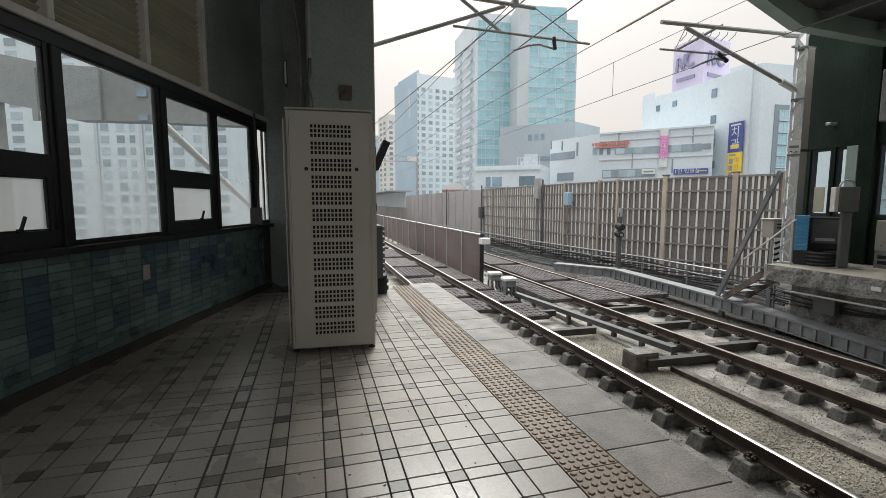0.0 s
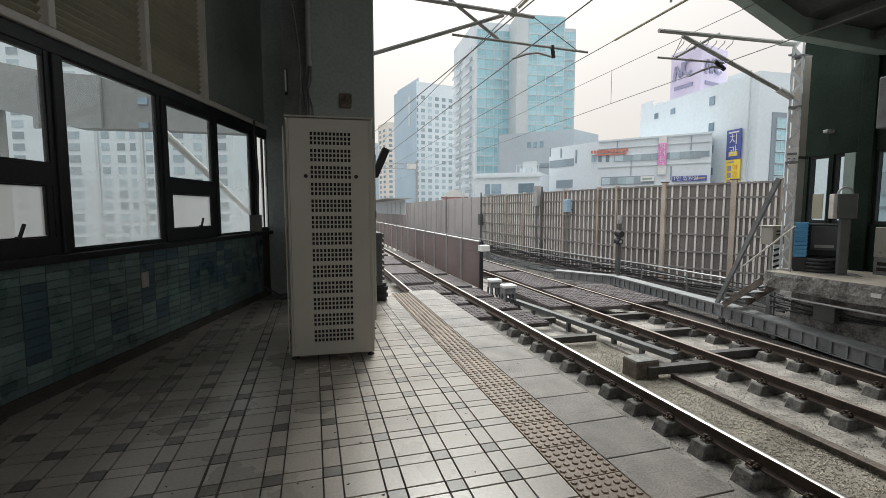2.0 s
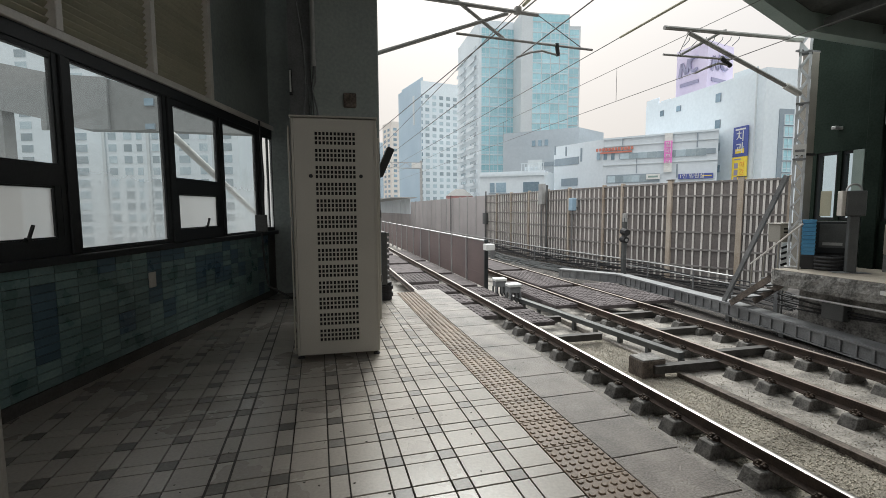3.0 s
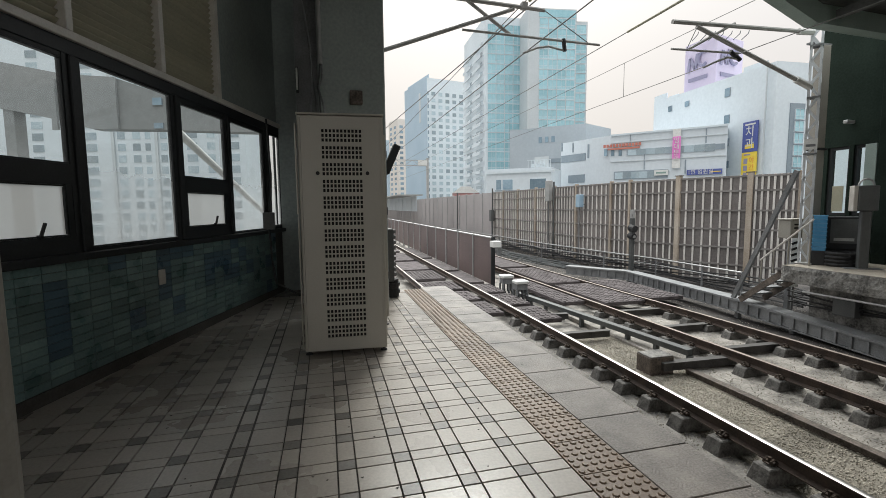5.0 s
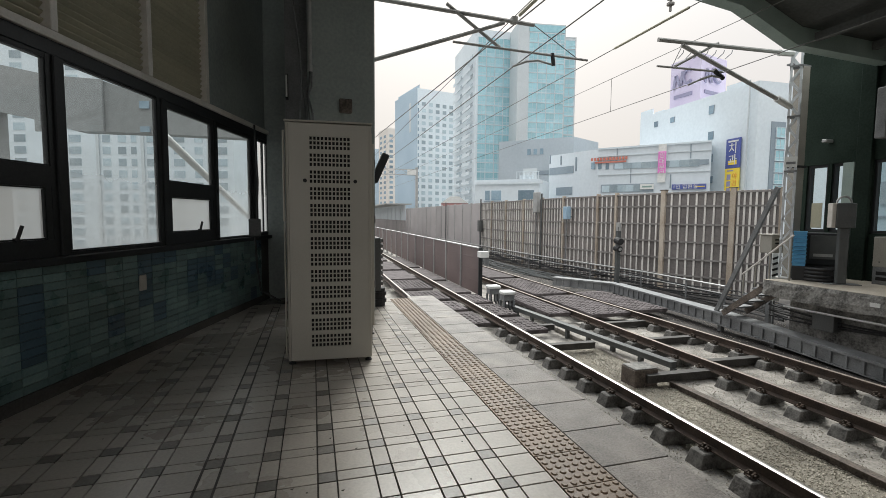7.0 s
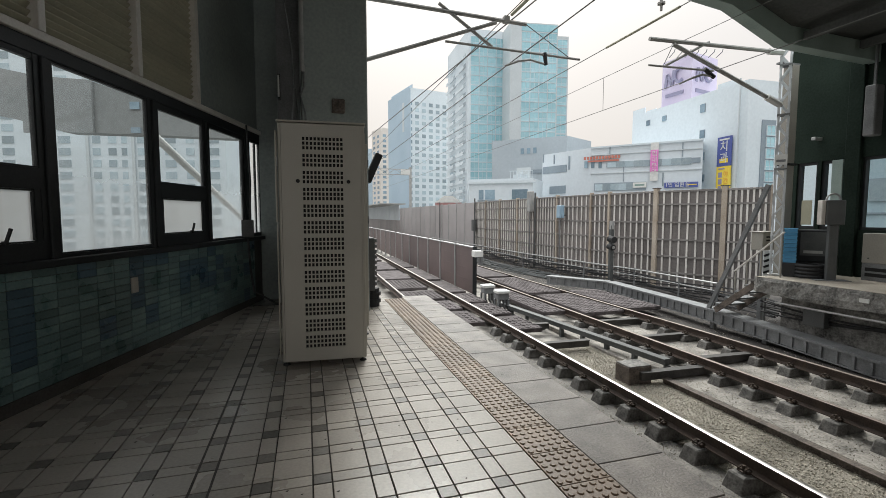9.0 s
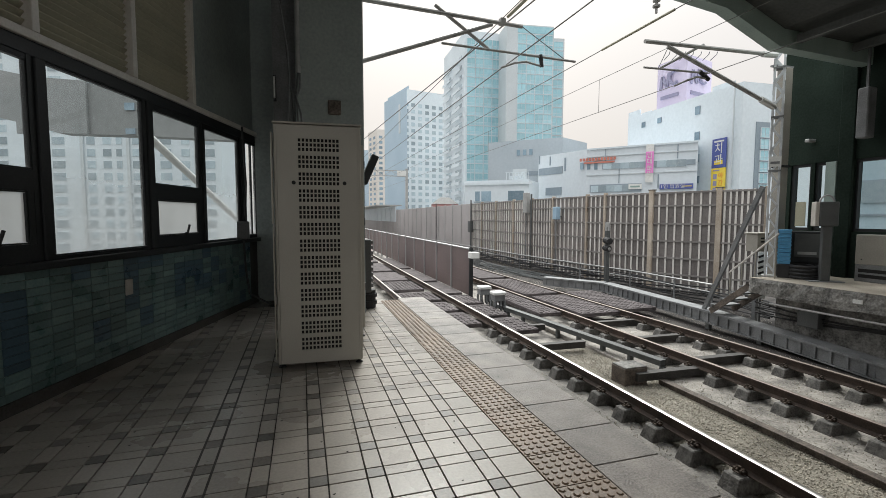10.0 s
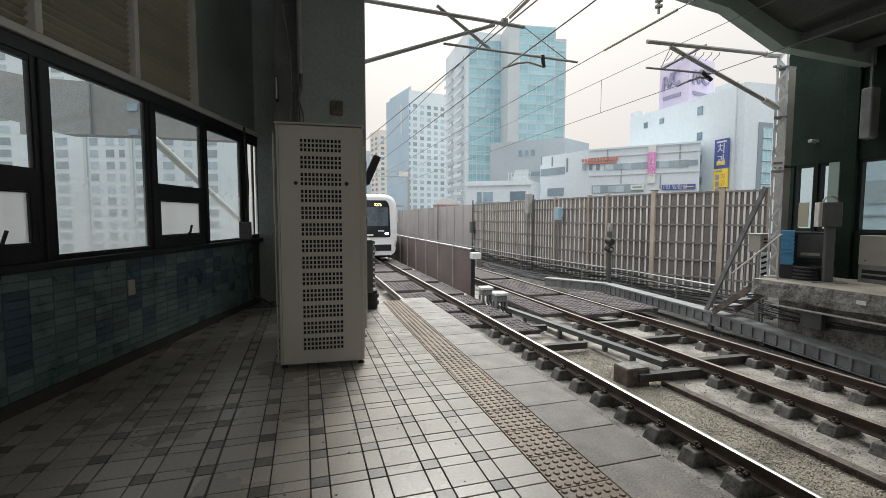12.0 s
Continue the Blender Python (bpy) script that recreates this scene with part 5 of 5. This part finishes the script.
part("pier", bx(-28.88, -28.20, 28.1, 28.9, -9, 7.88), BAND, bw)
f = face((0, 28), (1, 28))
for px, py in ((230, 197), (226, 240)):
    on_face("window", WIN_DARK, bw, f, -19.02, (7.68 if py < 200 else 6.27), -18.44, (8.12 if py < 200 else 6.60))
for px in (-21.59, -25.46):
    on_face("pilaster", panel_me(BAND), bw, f, px, 6.27, px + 0.35, 9.38, 0.1)
da, db = Vector((-3.40, 12.08, 3.20)), Vector((-2.40, 21.85, 0.82))
dg = rod(bmesh.new(), da, db + (db - da) * ((db.z + 9.0) / (da.z - db.z)), 0.1, 12)
solo("outside_brace", dg, WHITE, "white steel tube brace outside the windows", "brace")


# ---- trackside things ----
def junction_stool(x, y):
    j = thing("junction_box", pose(x, y, BED - 0.03), "white lidded trackside junction box on legs", "junction box", group="trackside junction boxes")
    part("lid", bx(-0.19, 0.19, -0.17, 0.17, 0.64, 0.73, bevel=0.02), WHITE, j)
    part("case", bx(-0.16, 0.16, -0.14, 0.14, 0.47, 0.639, bevel=0.008), GALV_OLD, j)
    for sx in (-0.15, 0.15):
        for sy in (-0.12, 0.12):
            part("leg", bx(sx - 0.025, sx + 0.025, sy - 0.025, sy + 0.025, 0, 0.47), GALV_OLD, j)
    for k in range(3):
        q = [(-0.1 + 0.1 * k, -0.1, 0.47), (-0.12 + 0.1 * k, -0.16, 0.3), (-0.05 + 0.12 * k, -0.24, 0.1), (0.02 + 0.15 * k, -0.4, 0.02)]
        part("cable", tube(bmesh.new(), q, 0.022), RUBBER, j)
    return j


junction_stool(5.25, 12.75)
junction_stool(5.24, 11.68)
lb = thing("barrier_lamp", pose(5.42, 14.0, 0), "white box fixed to the end of the low barrier", "signal box")
part("case", bx(-0.2, 0.1, -0.2, 0.1, -0.06, 0.14, bevel=0.01), WHITE, lb)
part("bracket", bx(0.05, 0.14, -0.1, 0.1, -0.35, -0.051), GALV_OLD, lb)

cbk = thing("concrete_block", pose(5.00, 6.06, BED), "rust-brown block with a pebbled concrete top between the tracks", "concrete block")
part("block", bx(0, 0.45, 0, 0.36, 0, 0.31, bevel=0.015), RUSTY, cbk)
part("top", bx(0.01, 0.44, 0.01, 0.35, 0.311, 0.325, bevel=0.006), CONC_DIRTY, cbk, "pebbled concrete top")

# steel channel along the plinth and cross ties
ch = bmesh.new()
p0, p1 = Vector((6.00, 6.32, -1.27)), Vector((5.33, 12.09, -1.27))
bar(ch, p0, p1, 0.11, 0.09)
bar(ch, p0 + Vector((0, 0, 0.055)), p1 + Vector((0, 0, 0.055)), 0.15, 0.02)
for i in range(9):
    q = p0.lerp(p1, i / 8)
    box(ch, q.x - 0.04, q.x + 0.04, q.y - 0.04, q.y + 0.04, BED - 0.03, q.z - 0.05)
solo("cable_channel", ch, PIPE, "grey weathered steel cable channel beside the far track", "cable channel", kind="structure")
for x0, x1, y in ((4.2, 5.55, 8.05), (5.2, 6.6, 6.05), (6.75, 8.1, 6.4), (6.75, 8.1, 7.9), (6.75, 8.1, 9.4), (4.25, 5.5, 9.6)):
    t = bmesh.new()
    bar(t, (x0, y, -1.34), (x1, y - 0.05, -1.34), 0.1, 0.12)
    bar(t, (x0, y, -1.272), (x1, y - 0.05, -1.272), 0.14, 0.016)
    solo("cross_tie", t, TIE, "dark steel tie bar lying across the track bed", "tie bar", group="tie bars across the track")


def cover(x0, x1, y0, y1, z, studs=False):
    c = bx(x0, x1, y0, y1, z - 0.1, z, bevel=0.012)
    if studs:
        for i in range(int((x1 - x0) / 0.14)):
            for k in range(int((y1 - y0) / 0.22)):
                box(c, x0 + 0.05 + i * 0.14, x0 + 0.12 + i * 0.14, y0 + 0.05 + k * 0.22, y0 + 0.17 + k * 0.22, z + 0.0, z + 0.012)
    return solo("crossing_panel", c, COVER, "dark grey rubber crossing panel between the rails", "crossing panel", group="crossing panels")


for y0, y1 in ((9.7, 11.0), (11.3, 12.5), (12.9, 14.4), (15, 17), (17.4, 20), (20.6, 24), (25, 30)):
    cover(2.75, 3.95, y0, y1, -1.17, y0 < 16)
for y0, y1 in ((8.9, 10.2), (10.5, 11.9), (12.2, 13.6), (14.0, 16.5), (17, 21), (21.5, 27)):
    cover(4.3, 5.0, y0, y1, -1.19, y0 < 14)
cover(6.8, 8.0, 9.9, 12.6, -1.17, True)
cover(6.8, 8.0, 13.0, 16.5, -1.17, True)
cover(6.8, 8.0, 17.0, 21, -1.17)
cover(5.8, 6.45, 10.3, 14.2, -1.18, True)
cover(8.35, 9.4, 10.2, 13.2, -1.2, True)
for y0 in (22, 28, 34):
    cover(6.8, 8.0, y0, y0 + 5.5, -1.17)

# cable trough
def trough(p, q):
    t = thing("cable_trough", pose(0, 0, 0), "grey lidded cable trough with ribbed sides", "cable trough", group="cable troughs")
    p, q = Vector(p), Vector(q)
    d = (q - p)
    n = max(1, round(d.length / 0.28))
    dn = Vector((-d.y, d.x, 0)).normalized()
    part("channel", bar(bmesh.new(), p - Vector((0, 0, 0.14)), q - Vector((0, 0, 0.14)), 0.3, 0.22), GALV_OLD, t)
    part("lid", bar(bmesh.new(), p, q, 0.38, 0.05), GALV_OLD, t)
    part("base_rail", bar(bmesh.new(), p - Vector((0, 0, 0.27)), q - Vector((0, 0, 0.27)), 0.36, 0.03), GALV_OLD, t)
    for i in range(n):
        c = p + d * ((i + 0.5) / n)
        for s in (-0.165, 0.165):
            b = bx(-0.02, 0.02, -0.02, 0.02, -0.25, -0.03)
            part("rib", b, GALV_OLD, t).location = c + dn * s
    for i in range(0, n, 8):
        c = p + d * (i / n)
        part("stand", bx(c.x - 0.05, c.x + 0.05, c.y - 0.05, c.y + 0.05, BED - 0.04, c.z - 0.28), GALV_OLD, t)


trough((9.25, 1.0, -1.2), (9.36, 5.0, -1.17))
trough((9.36, 5.0, -1.17), (9.59, 8.67, -1.0))
trough((9.59, 8.67, -1.0), (10.05, 13.3, -1.0))
trough((10.05, 13.36, -1.0), (8.8, 15.3, -1.0))

# signal post
sp = thing("signal_post", pose(11.26, 14.89, BED - 0.03), "dark signal post with a small round lamp head", "signal")
part("post", bx(-0.07, 0.07, -0.07, 0.07, 0, 2.45), PIPE, sp)
part("base", bx(-0.16, 0.16, -0.16, 0.16, 0, 0.06), GALV_OLD, sp)
part("top_tube", rod(bmesh.new(), (0, 0, 2.3), (0, 0, 2.62), 0.09, 10), GALV, sp)
hd = rod(bmesh.new(), (-0.12, -0.05, 1.95), (-0.12, -0.32, 1.9), 0.13, 12)
rod(hd, (-0.14, -0.05, 1.65), (-0.14, -0.3, 1.62), 0.12, 12)
lhd = part("lamp_head", hd, RUBBER, sp)
part("lens", rod(bmesh.new(), (-0.14, -0.31, 1.62), (-0.14, -0.33, 1.615), 0.06, 10), GALV, lhd)

# boxes and posts on the noise barrier
def fence_box(x, y, z0, z1, w, material, label):
    b = thing("barrier_box", pose(x, y, 0), label, "junction box", group="boxes on the noise barrier")
    cs = part("case", bx(-0.14, 0.1, -w, w, z0, z1, bevel=0.02), material, b)
    part("conduit", rod(bmesh.new(), (-0.03, 0, z0), (-0.03, 0, BED), 0.03, 6), GALV_OLD, b)
    part("bracket", bx(0.0, 0.25, -0.05, 0.05, z0 + 0.1, z0 + 0.16), GALV_OLD, cs)


fence_box(11.72, 19.35, 1.18, 1.78, 0.17, mat("pale blue paint", (0.28, 0.42, 0.55), (0.36, 0.5, 0.62), 0.5), "pale blue junction box on the noise barrier")
fence_box(11.6, 22.2, 1.5, 2.6, 0.2, GALV, "grey junction box above the noise barrier")
fence_box(11.45, 30.4, 0.2, 1.0, 0.22, PIPE, "dark box on the noise barrier")
for y, x in ((21.6, 11.55), (30.2, 11.4), (40, 11.7)):
    solo("barrier_pole", rod(bmesh.new(), (x, y, BED), (x, y, 2.5), 0.05, 8), PIPE, "thin dark pole standing before the noise barrier", "pole", group="poles before the noise barrier")

# cables along the foot of the barrier
cbs = bmesh.new()
random.seed(5)
for k in range(9):
    pts = []
    for i in range(46):
        y = 8.5 + i * 0.7
        fx = np.interp(y, [8.5, 11.1, 14.2, 16.6, 20.5, 25, 40], [11.6, 12.4, 12.2, 11.8, 11.4, 11.2, 11.3])
        pts.append((fx - 0.12 * (k % 3) + 0.05 * random.random(), y, -0.95 - 0.05 * k + 0.06 * math.sin(i * 0.8 + k)))
    tube(cbs, pts, 0.022, 5)
solo("barrier_cables", cbs, RUBBER, "bundle of black cables along the noise barrier foot", "cables", kind="stuff")
cbs = bmesh.new()
for k in range(14):
    pts = []
    for i in range(40):
        y = 14.5 + i * 0.7
        fx = np.interp(y, [14.5, 18, 22, 42], [10.9, 10.5, 10.0, 10.0])
        pts.append((fx + 0.09 * (k - 7) + 0.12 * math.sin(i * 0.45 + k * 1.7), y, BED + 0.05 + 0.02 * (k % 4) + 0.02 * math.sin(i * 1.3 + k)))
    tube(cbs, pts, 0.02 + 0.006 * (k % 3), 5)
solo("ground_cables", cbs, PIPE, "tangle of grey cables lying on the grit beside the far track", "cables", kind="stuff")
rl = bmesh.new()
tube(rl, [(11.7, 10.5, -0.72), (11.8, 14.2, -0.72), (11.5, 17, -0.72), (11.1, 22, -0.72), (11.0, 40, -0.72)], 0.03, 6)
tube(rl, [(11.7, 10.5, -0.95), (11.8, 14.2, -0.95), (11.5, 17, -0.95), (11.1, 22, -0.95), (11.0, 40, -0.95)], 0.02, 6)
solo("barrier_pipe", rl, GALV, "thin grey pipes running along the noise barrier foot", "pipe")
for y in (10.5, 12, 14.2, 17, 22, 28, 34, 40):
    x = float(np.interp(y, [10.5, 14.2, 17, 22, 40], [11.7, 11.8, 11.5, 11.1, 11.0]))
    solo("pipe_stand", bx(x - 0.02, x + 0.02, y - 0.02, y + 0.02, BED - 0.05, -0.7), GALV_OLD, "small steel stand under the pipes", "stand", group="pipe stands")

# canopy over the far end of the barrier
cn = thing("barrier_canopy", pose(0, 0, 0), "grey canopied section of the noise barrier further down", "canopy")
part("roof", bx(9.5, 13.2, 62, 140, 2.8, 2.95), GALV, cn)
for i in range(14):
    part("panel", bx(12.3, 12.36, 62 + i * 4.0, 65.7 + i * 4.0, 0.6, 2.74), W_FACADE, cn)
pg = thing("far_gantry", pose(0, 0, 0), "pale lattice gantry over the line far away", "gantry")
for x in (1.0, 13.2):
    part("leg", bx(x - 0.15, x + 0.15, 58.85, 59.15, BED, 7.6), GALV, pg)
g = bmesh.new()
for z in (6.6, 7.3):
    bar(g, (1.0, 59, z), (13.2, 59, z), 0.1, 0.1)
part("chords", g, GALV, pg)
for i in range(12):
    x = 1.0 + i * 12.2 / 12
    part("lacing", bar(bmesh.new(), (x, 59, 6.6 if i % 2 else 7.3), (x + 12.2 / 12, 59, 7.3 if i % 2 else 6.6), 0.06, 0.06), GALV, pg)
part("sign_plate", bx(11.9, 13.1, 58.8, 58.86, 6.62, 7.28), WHITE, pg)

# ---- things round the cabinet and pillar ----
ac = thing("cooling_unit", pose(0.82, 6.2, 0), "dark grey louvred cooling unit with black hose behind the cabinet", "cooling unit")
part("case", bx(-0.06, 0.07, 0.0, 0.6, 0.26, 0.99, bevel=0.012), PIPE, ac)
for k in range(9):
    part("slat", bx(0.071, 0.1, 0.03, 0.57, 0.33 + k * 0.075, 0.375 + k * 0.075), GALV_OLD, ac)
for k in range(5):
    part("hose_ring", rod(bmesh.new(), (0.06, 0.3, 0.0 + k * 0.052), (0.06, 0.3, 0.05 + k * 0.052), 0.11 + 0.02 * (k % 2), 16), RUBBER, ac)
sk = thing("loudspeaker", pose(0.89, 6.35, 1.94, 0, 24, 0), "dark box loudspeaker tilted on the pillar", "loudspeaker")
part("case", bx(-0.05, 0.05, -0.08, 0.08, -0.2, 0.22, bevel=0.01), FRAME, sk)
part("bracket", bx(-0.16, -0.051, -0.02, 0.02, -0.16, -0.08), FRAME, sk)
cd = bmesh.new()
rod(cd, (-0.015, 6.085, 3.13), (-0.015, 6.085, 5.1), 0.026, 10)
rod(cd, (-0.015, 6.085, 3.09), (-0.015, 6.085, 3.17), 0.032, 10)
solo("conduit", cd, GALV, "grey conduit on the end wall", "conduit")
LOOPS = (
    ((-0.015, 6.085, 3.13), (-0.03, 6.06, 2.94), (-0.05, 6.0, 2.8), (-0.03, 5.6, 2.55), (-0.02, 4.7, 2.08)),
    ((-0.30, 6.1, 5.1), (-0.22, 6.08, 3.93), (-0.18, 6.06, 3.67), (-0.134, 6.05, 3.3), (-0.12, 6.0, 2.85), (-0.13, 5.5, 2.45), (-0.12, 4.7, 2.08)),
    ((-0.29, 6.1, 5.1), (-0.2, 6.08, 3.85), (-0.15, 6.06, 3.4), (-0.12, 6.04, 3.07), (-0.098, 6.0, 2.83), (-0.07, 5.5, 2.45), (-0.07, 4.7, 2.08)),
    ((0.005, 6.085, 3.13), (0.0, 6.06, 2.9), (-0.04, 5.95, 2.75), (0.01, 5.5, 2.45), (0.02, 4.7, 2.08)),
)
for k, way in enumerate(LOOPS):
    cc = tube(bmesh.new(), way, 0.011, 6)
    solo("cabinet_cable", cc, GALV_OLD if k % 2 else PIPE, "grey cable dropping from the wall into the cabinet", "cable", group="cabinet cables")
tl = thing("tube_lamp", pose(-0.27, 6.49, 2.86), "thin white tube lamp on the end wall", "lamp")
part("tube", rod(bmesh.new(), (-0.05, -0.0, 0), (-0.05, -0.0, 0.28), 0.012, 8), WHITE, tl)
part("base", bx(-0.065, -0.03, 0.012, 0.1, -0.02, 0.3), FRAME, tl)
solo("wall_box", bx(0.34, 0.5, 6.03, 6.119, 2.61, 2.78, bevel=0.01), RUSTY, "small brown junction box on the pillar", "junction box")
sb = thing("switch_box", pose(-0.72, 6.27, 1.12), "small grey switch box with cables on the end wall", "switch box")
part("case", bx(-0.07, 0.07, -0.06, 0.03, -0.1, 0.12, bevel=0.008), PIPE, sb)
part("cable", tube(bmesh.new(), [(0.0, -0.03, -0.1), (0.02, -0.04, -0.5), (0.06, -0.05, -0.8), (0.3, -0.06, -0.95)], 0.014), RUBBER, sb)
part("cable", tube(bmesh.new(), [(0.03, -0.03, 0.12), (0.05, -0.04, 0.6), (0.02, -0.03, 1.3)], 0.012), RUBBER, sb)
sp2 = thing("socket_plate", WALL, "cream socket plate on the tiled wall", "socket")
part("plate", bx(0.0, 0.014, 4.0, 4.09, 0.60, 0.74, bevel=0.004), ALU, sp2)
pip = bmesh.new()
rod(pip, (-1.185, 1.86, 0.0), (-1.185, 1.86, 5.1), 0.085, 20)
solo("round_post", pip, BEIGE, "cream painted round steel post on the platform", "post")

# gravel strip between the tracks
rs_ = np.random.RandomState(3)
verts, faces = [], []
for i in range(26000):
    x, y = rs_.uniform(4.3, 5.72), rs_.uniform(1.2, 8.2)
    r = rs_.uniform(0.006, 0.017)
    z = BED + 0.02 + rs_.uniform(-0.01, 0.012)
    o = len(verts)
    j = rs_.uniform(0.6, 1.3, 6) * r
    verts += [(x - j[0], y, z), (x + j[1], y, z), (x, y - j[2], z), (x, y + j[3], z), (x, y, z + j[4] * 0.5), (x, y, z - j[5])]
    faces += [(o + a, o + b, o + c) for a, b, c in ((0, 2, 4), (2, 1, 4), (1, 3, 4), (3, 0, 4), (2, 0, 5), (1, 2, 5), (3, 1, 5), (0, 3, 5))]
me = bpy.data.meshes.new("m")
me.from_pydata(verts, [], faces)
me.materials.append(GRAVEL)
tagged(new("gravel", me), "loose tan gravel between the two tracks", "gravel", kind="stuff")
solo("gravel_bed", bx(4.25, 5.74, -20, 8.4, BED - 0.029, BED + 0.02), SAND, "tan gravel bed between the tracks", "gravel bed", kind="structure")

# grit and chips on the bare concrete of the track bed
gv2, gf2 = [], []
for i in range(24000):
    if i % 8 > 4:
        x, y, z = rs_.uniform(8.9, 12.0), rs_.uniform(5.0, 26.0), BED + 0.03
    elif i % 3:
        x, y, z = rs_.uniform(5.75, 8.75), rs_.uniform(1.0, 10.0), BED + 0.075
    else:
        x, y, z = rs_.uniform(2.9, 4.2), rs_.uniform(1.0, 9.5), BED + 0.055
    r = rs_.uniform(0.004, 0.016)
    j = rs_.uniform(0.5, 1.3, 4) * r
    o = len(gv2)
    gv2 += [(x - j[0], y, z), (x + j[1], y + j[2] * 0.5, z), (x, y - j[2], z), (x, y, z + j[3])]
    gf2 += [(o, o + 2, o + 3), (o + 2, o + 1, o + 3), (o + 1, o, o + 3)]
me = bpy.data.meshes.new("m")
me.from_pydata(gv2, [], gf2)
me.materials.append(GRAVEL)
tagged(new("track_grit", me), "stone chips and grit strewn over the track bed", "grit", kind="stuff")


# ---- floor pieces ----
MOD, MODY, BIG, GAP = 0.2815, 0.278, 0.19, 0.0075
X1 = 1.13


def tile_me(w, d, material):
    return mesh_of(bx(GAP / 2, w - GAP / 2, GAP / 2, d - GAP / 2, -0.02, 0.0, bevel=0.0015), material)


SM, SMY = MOD - BIG, MODY - BIG
SHAPES = {(0, 0): (BIG, BIG, TILE), (1, 0): (SM, BIG, TILE), (0, 1): (BIG, SMY, TILE), (1, 1): (SM, SMY, TILE_DARK)}
TME = {k: tile_me(*v) for k, v in SHAPES.items()}
WOFF = 2.8 / math.cos(radians(TURN))
rest = bmesh.new()
rest_dark = bmesh.new()
random.seed(11)
near_count = 0
for i in range(22):
    for k in range(-36, 26):
        for a in (0, 1):
            for b in (0, 1):
                w, d, _m = SHAPES[(a, b)]
                x = X1 - i * MOD - (BIG if a == 0 else MOD)
                y = 0.054 + k * MODY + (0 if b == 0 else BIG)
                # the side wall cuts the floor
                if x + w < -WOFF + (y + d) * math.tan(radians(TURN)) - 0.05 or y + d > 6.95:
                    continue
                if x > -0.12 and 1.5 < y < 5.0 and near_count < 300:
                    piece("tile", TME[(a, b)], platform, Matrix.Translation((x, y, random.uniform(-0.0008, 0.0008))))
                    near_count += 1
                else:
                    z = random.uniform(-0.0008, 0.0008)
                    box(rest_dark if (a and b) else rest, x + GAP / 2, x + w - GAP / 2, y + GAP / 2, y + d - GAP / 2, -0.02, z)
TILE_R = mat("cream floor tile joined", (0.31, 0.28, 0.25), (0.46, 0.42, 0.375), 0.29, s1=1.4, s2=60, bump=0.05, island=0.10)
TILE_DR = mat("brown grey floor tile joined", (0.1, 0.092, 0.08), (0.22, 0.2, 0.18), 0.38, s1=2, s2=60, bump=0.05, island=0.25)
part("tiles", rest, TILE_R, platform, kind="stuff")
part("dark_tiles", rest_dark, TILE_DR, platform, kind="stuff")

# tactile strip: tiles with six by six domes
tt = bmesh.new()
box(tt, 0.002, 0.298, 0.002, 0.298, -0.02, 0.001, bevel=0.002)
for i in range(6):
    for k in range(6):
        cx, cy = 0.025 + 0.05 * i, 0.025 + 0.05 * k
        rod(tt, (cx, cy, 0.001), (cx, cy, 0.007), 0.0185, 8, 0.0125)
tac_me = mesh_of(tt, TACTILE)
for k in range(-40, 23):
    piece("tactile_tile", tac_me, platform, Matrix.Translation((X1 + 0.001, 0.04 + 0.3 * k, 0)))

# edge slabs
slab_me = mesh_of(bx(0.002, 0.418, 0.003, 0.392, -0.03, 0.001, bevel=0.003), SLAB)
for k in range(-40, 18):
    piece("edge_slab", slab_me, platform, Matrix.Translation((1.432, -0.02 + 0.395 * k, 0)))

# ---- glazed wall tiles ----
wt_me = mesh_of(bx(-0.012, 0.0, 0.002, 0.188, 0.002, 0.058, bevel=0.0015), WTILE)
wt_dark = mesh_of(bx(-0.012, 0.0, 0.002, 0.188, 0.002, 0.058, bevel=0.0015), WTILE_DARK)
more = bmesh.new()
for c in range(-40, 34):
    for r in range(14):
        s, z = 0.2 + c * 0.19, 0.09 + r * 0.06
        dark = (math.sin(c * 12.9 + (r // 3) * 4.1) * 43758.5) % 1.0 < 0.22
        if s > 2.6:
            piece("wall_tile", wt_dark if dark else wt_me, wall, Matrix.Translation((0, s, z)))
        else:
            box(more, -0.012, 0.0, s + 0.002, s + 0.188, z + 0.002, z + 0.058)
part("wall_tiles", more, WTILE, wall, kind="stuff")
part("skirting", bx(-0.012, 0.006, 0.2, 6.95, 0.0, 0.088), GROUT, wall)

# litter and chips on the floor
random.seed(21)
lv, lf = [], []
for i in range(90):
    x, y, r = random.uniform(-1.2, 1.75), random.uniform(1.4, 6.4), random.uniform(0.003, 0.011)
    o = len(lv)
    lv += [(x - r, y, 0.0012), (x + r * 0.9, y + r * 0.5, 0.0012), (x + r * 0.2, y - r, 0.0012), (x, y, 0.004)]
    lf += [(o, o + 2, o + 3), (o + 2, o + 1, o + 3), (o + 1, o, o + 3)]
me = bpy.data.meshes.new("m")
me.from_pydata(lv, [], lf)
me.materials.append(GROUT)
tagged(new("floor_grit", me), "dark crumbs of dirt scattered over the platform floor", "dirt", kind="stuff")


# ---- what moves ----
def motions():
    rows = []
    for i in range(25):
        u = 12.0 - i * 0.5
        run = 17.8 * u + 3.0 * u * u if u < 0.6 else 11.76 + 21.0 * (u - 0.6)
        rows.append((i * 0.5, pose(T1, 25.1 + run, RAILZ)))
    walk(the_train, rows)


motions()
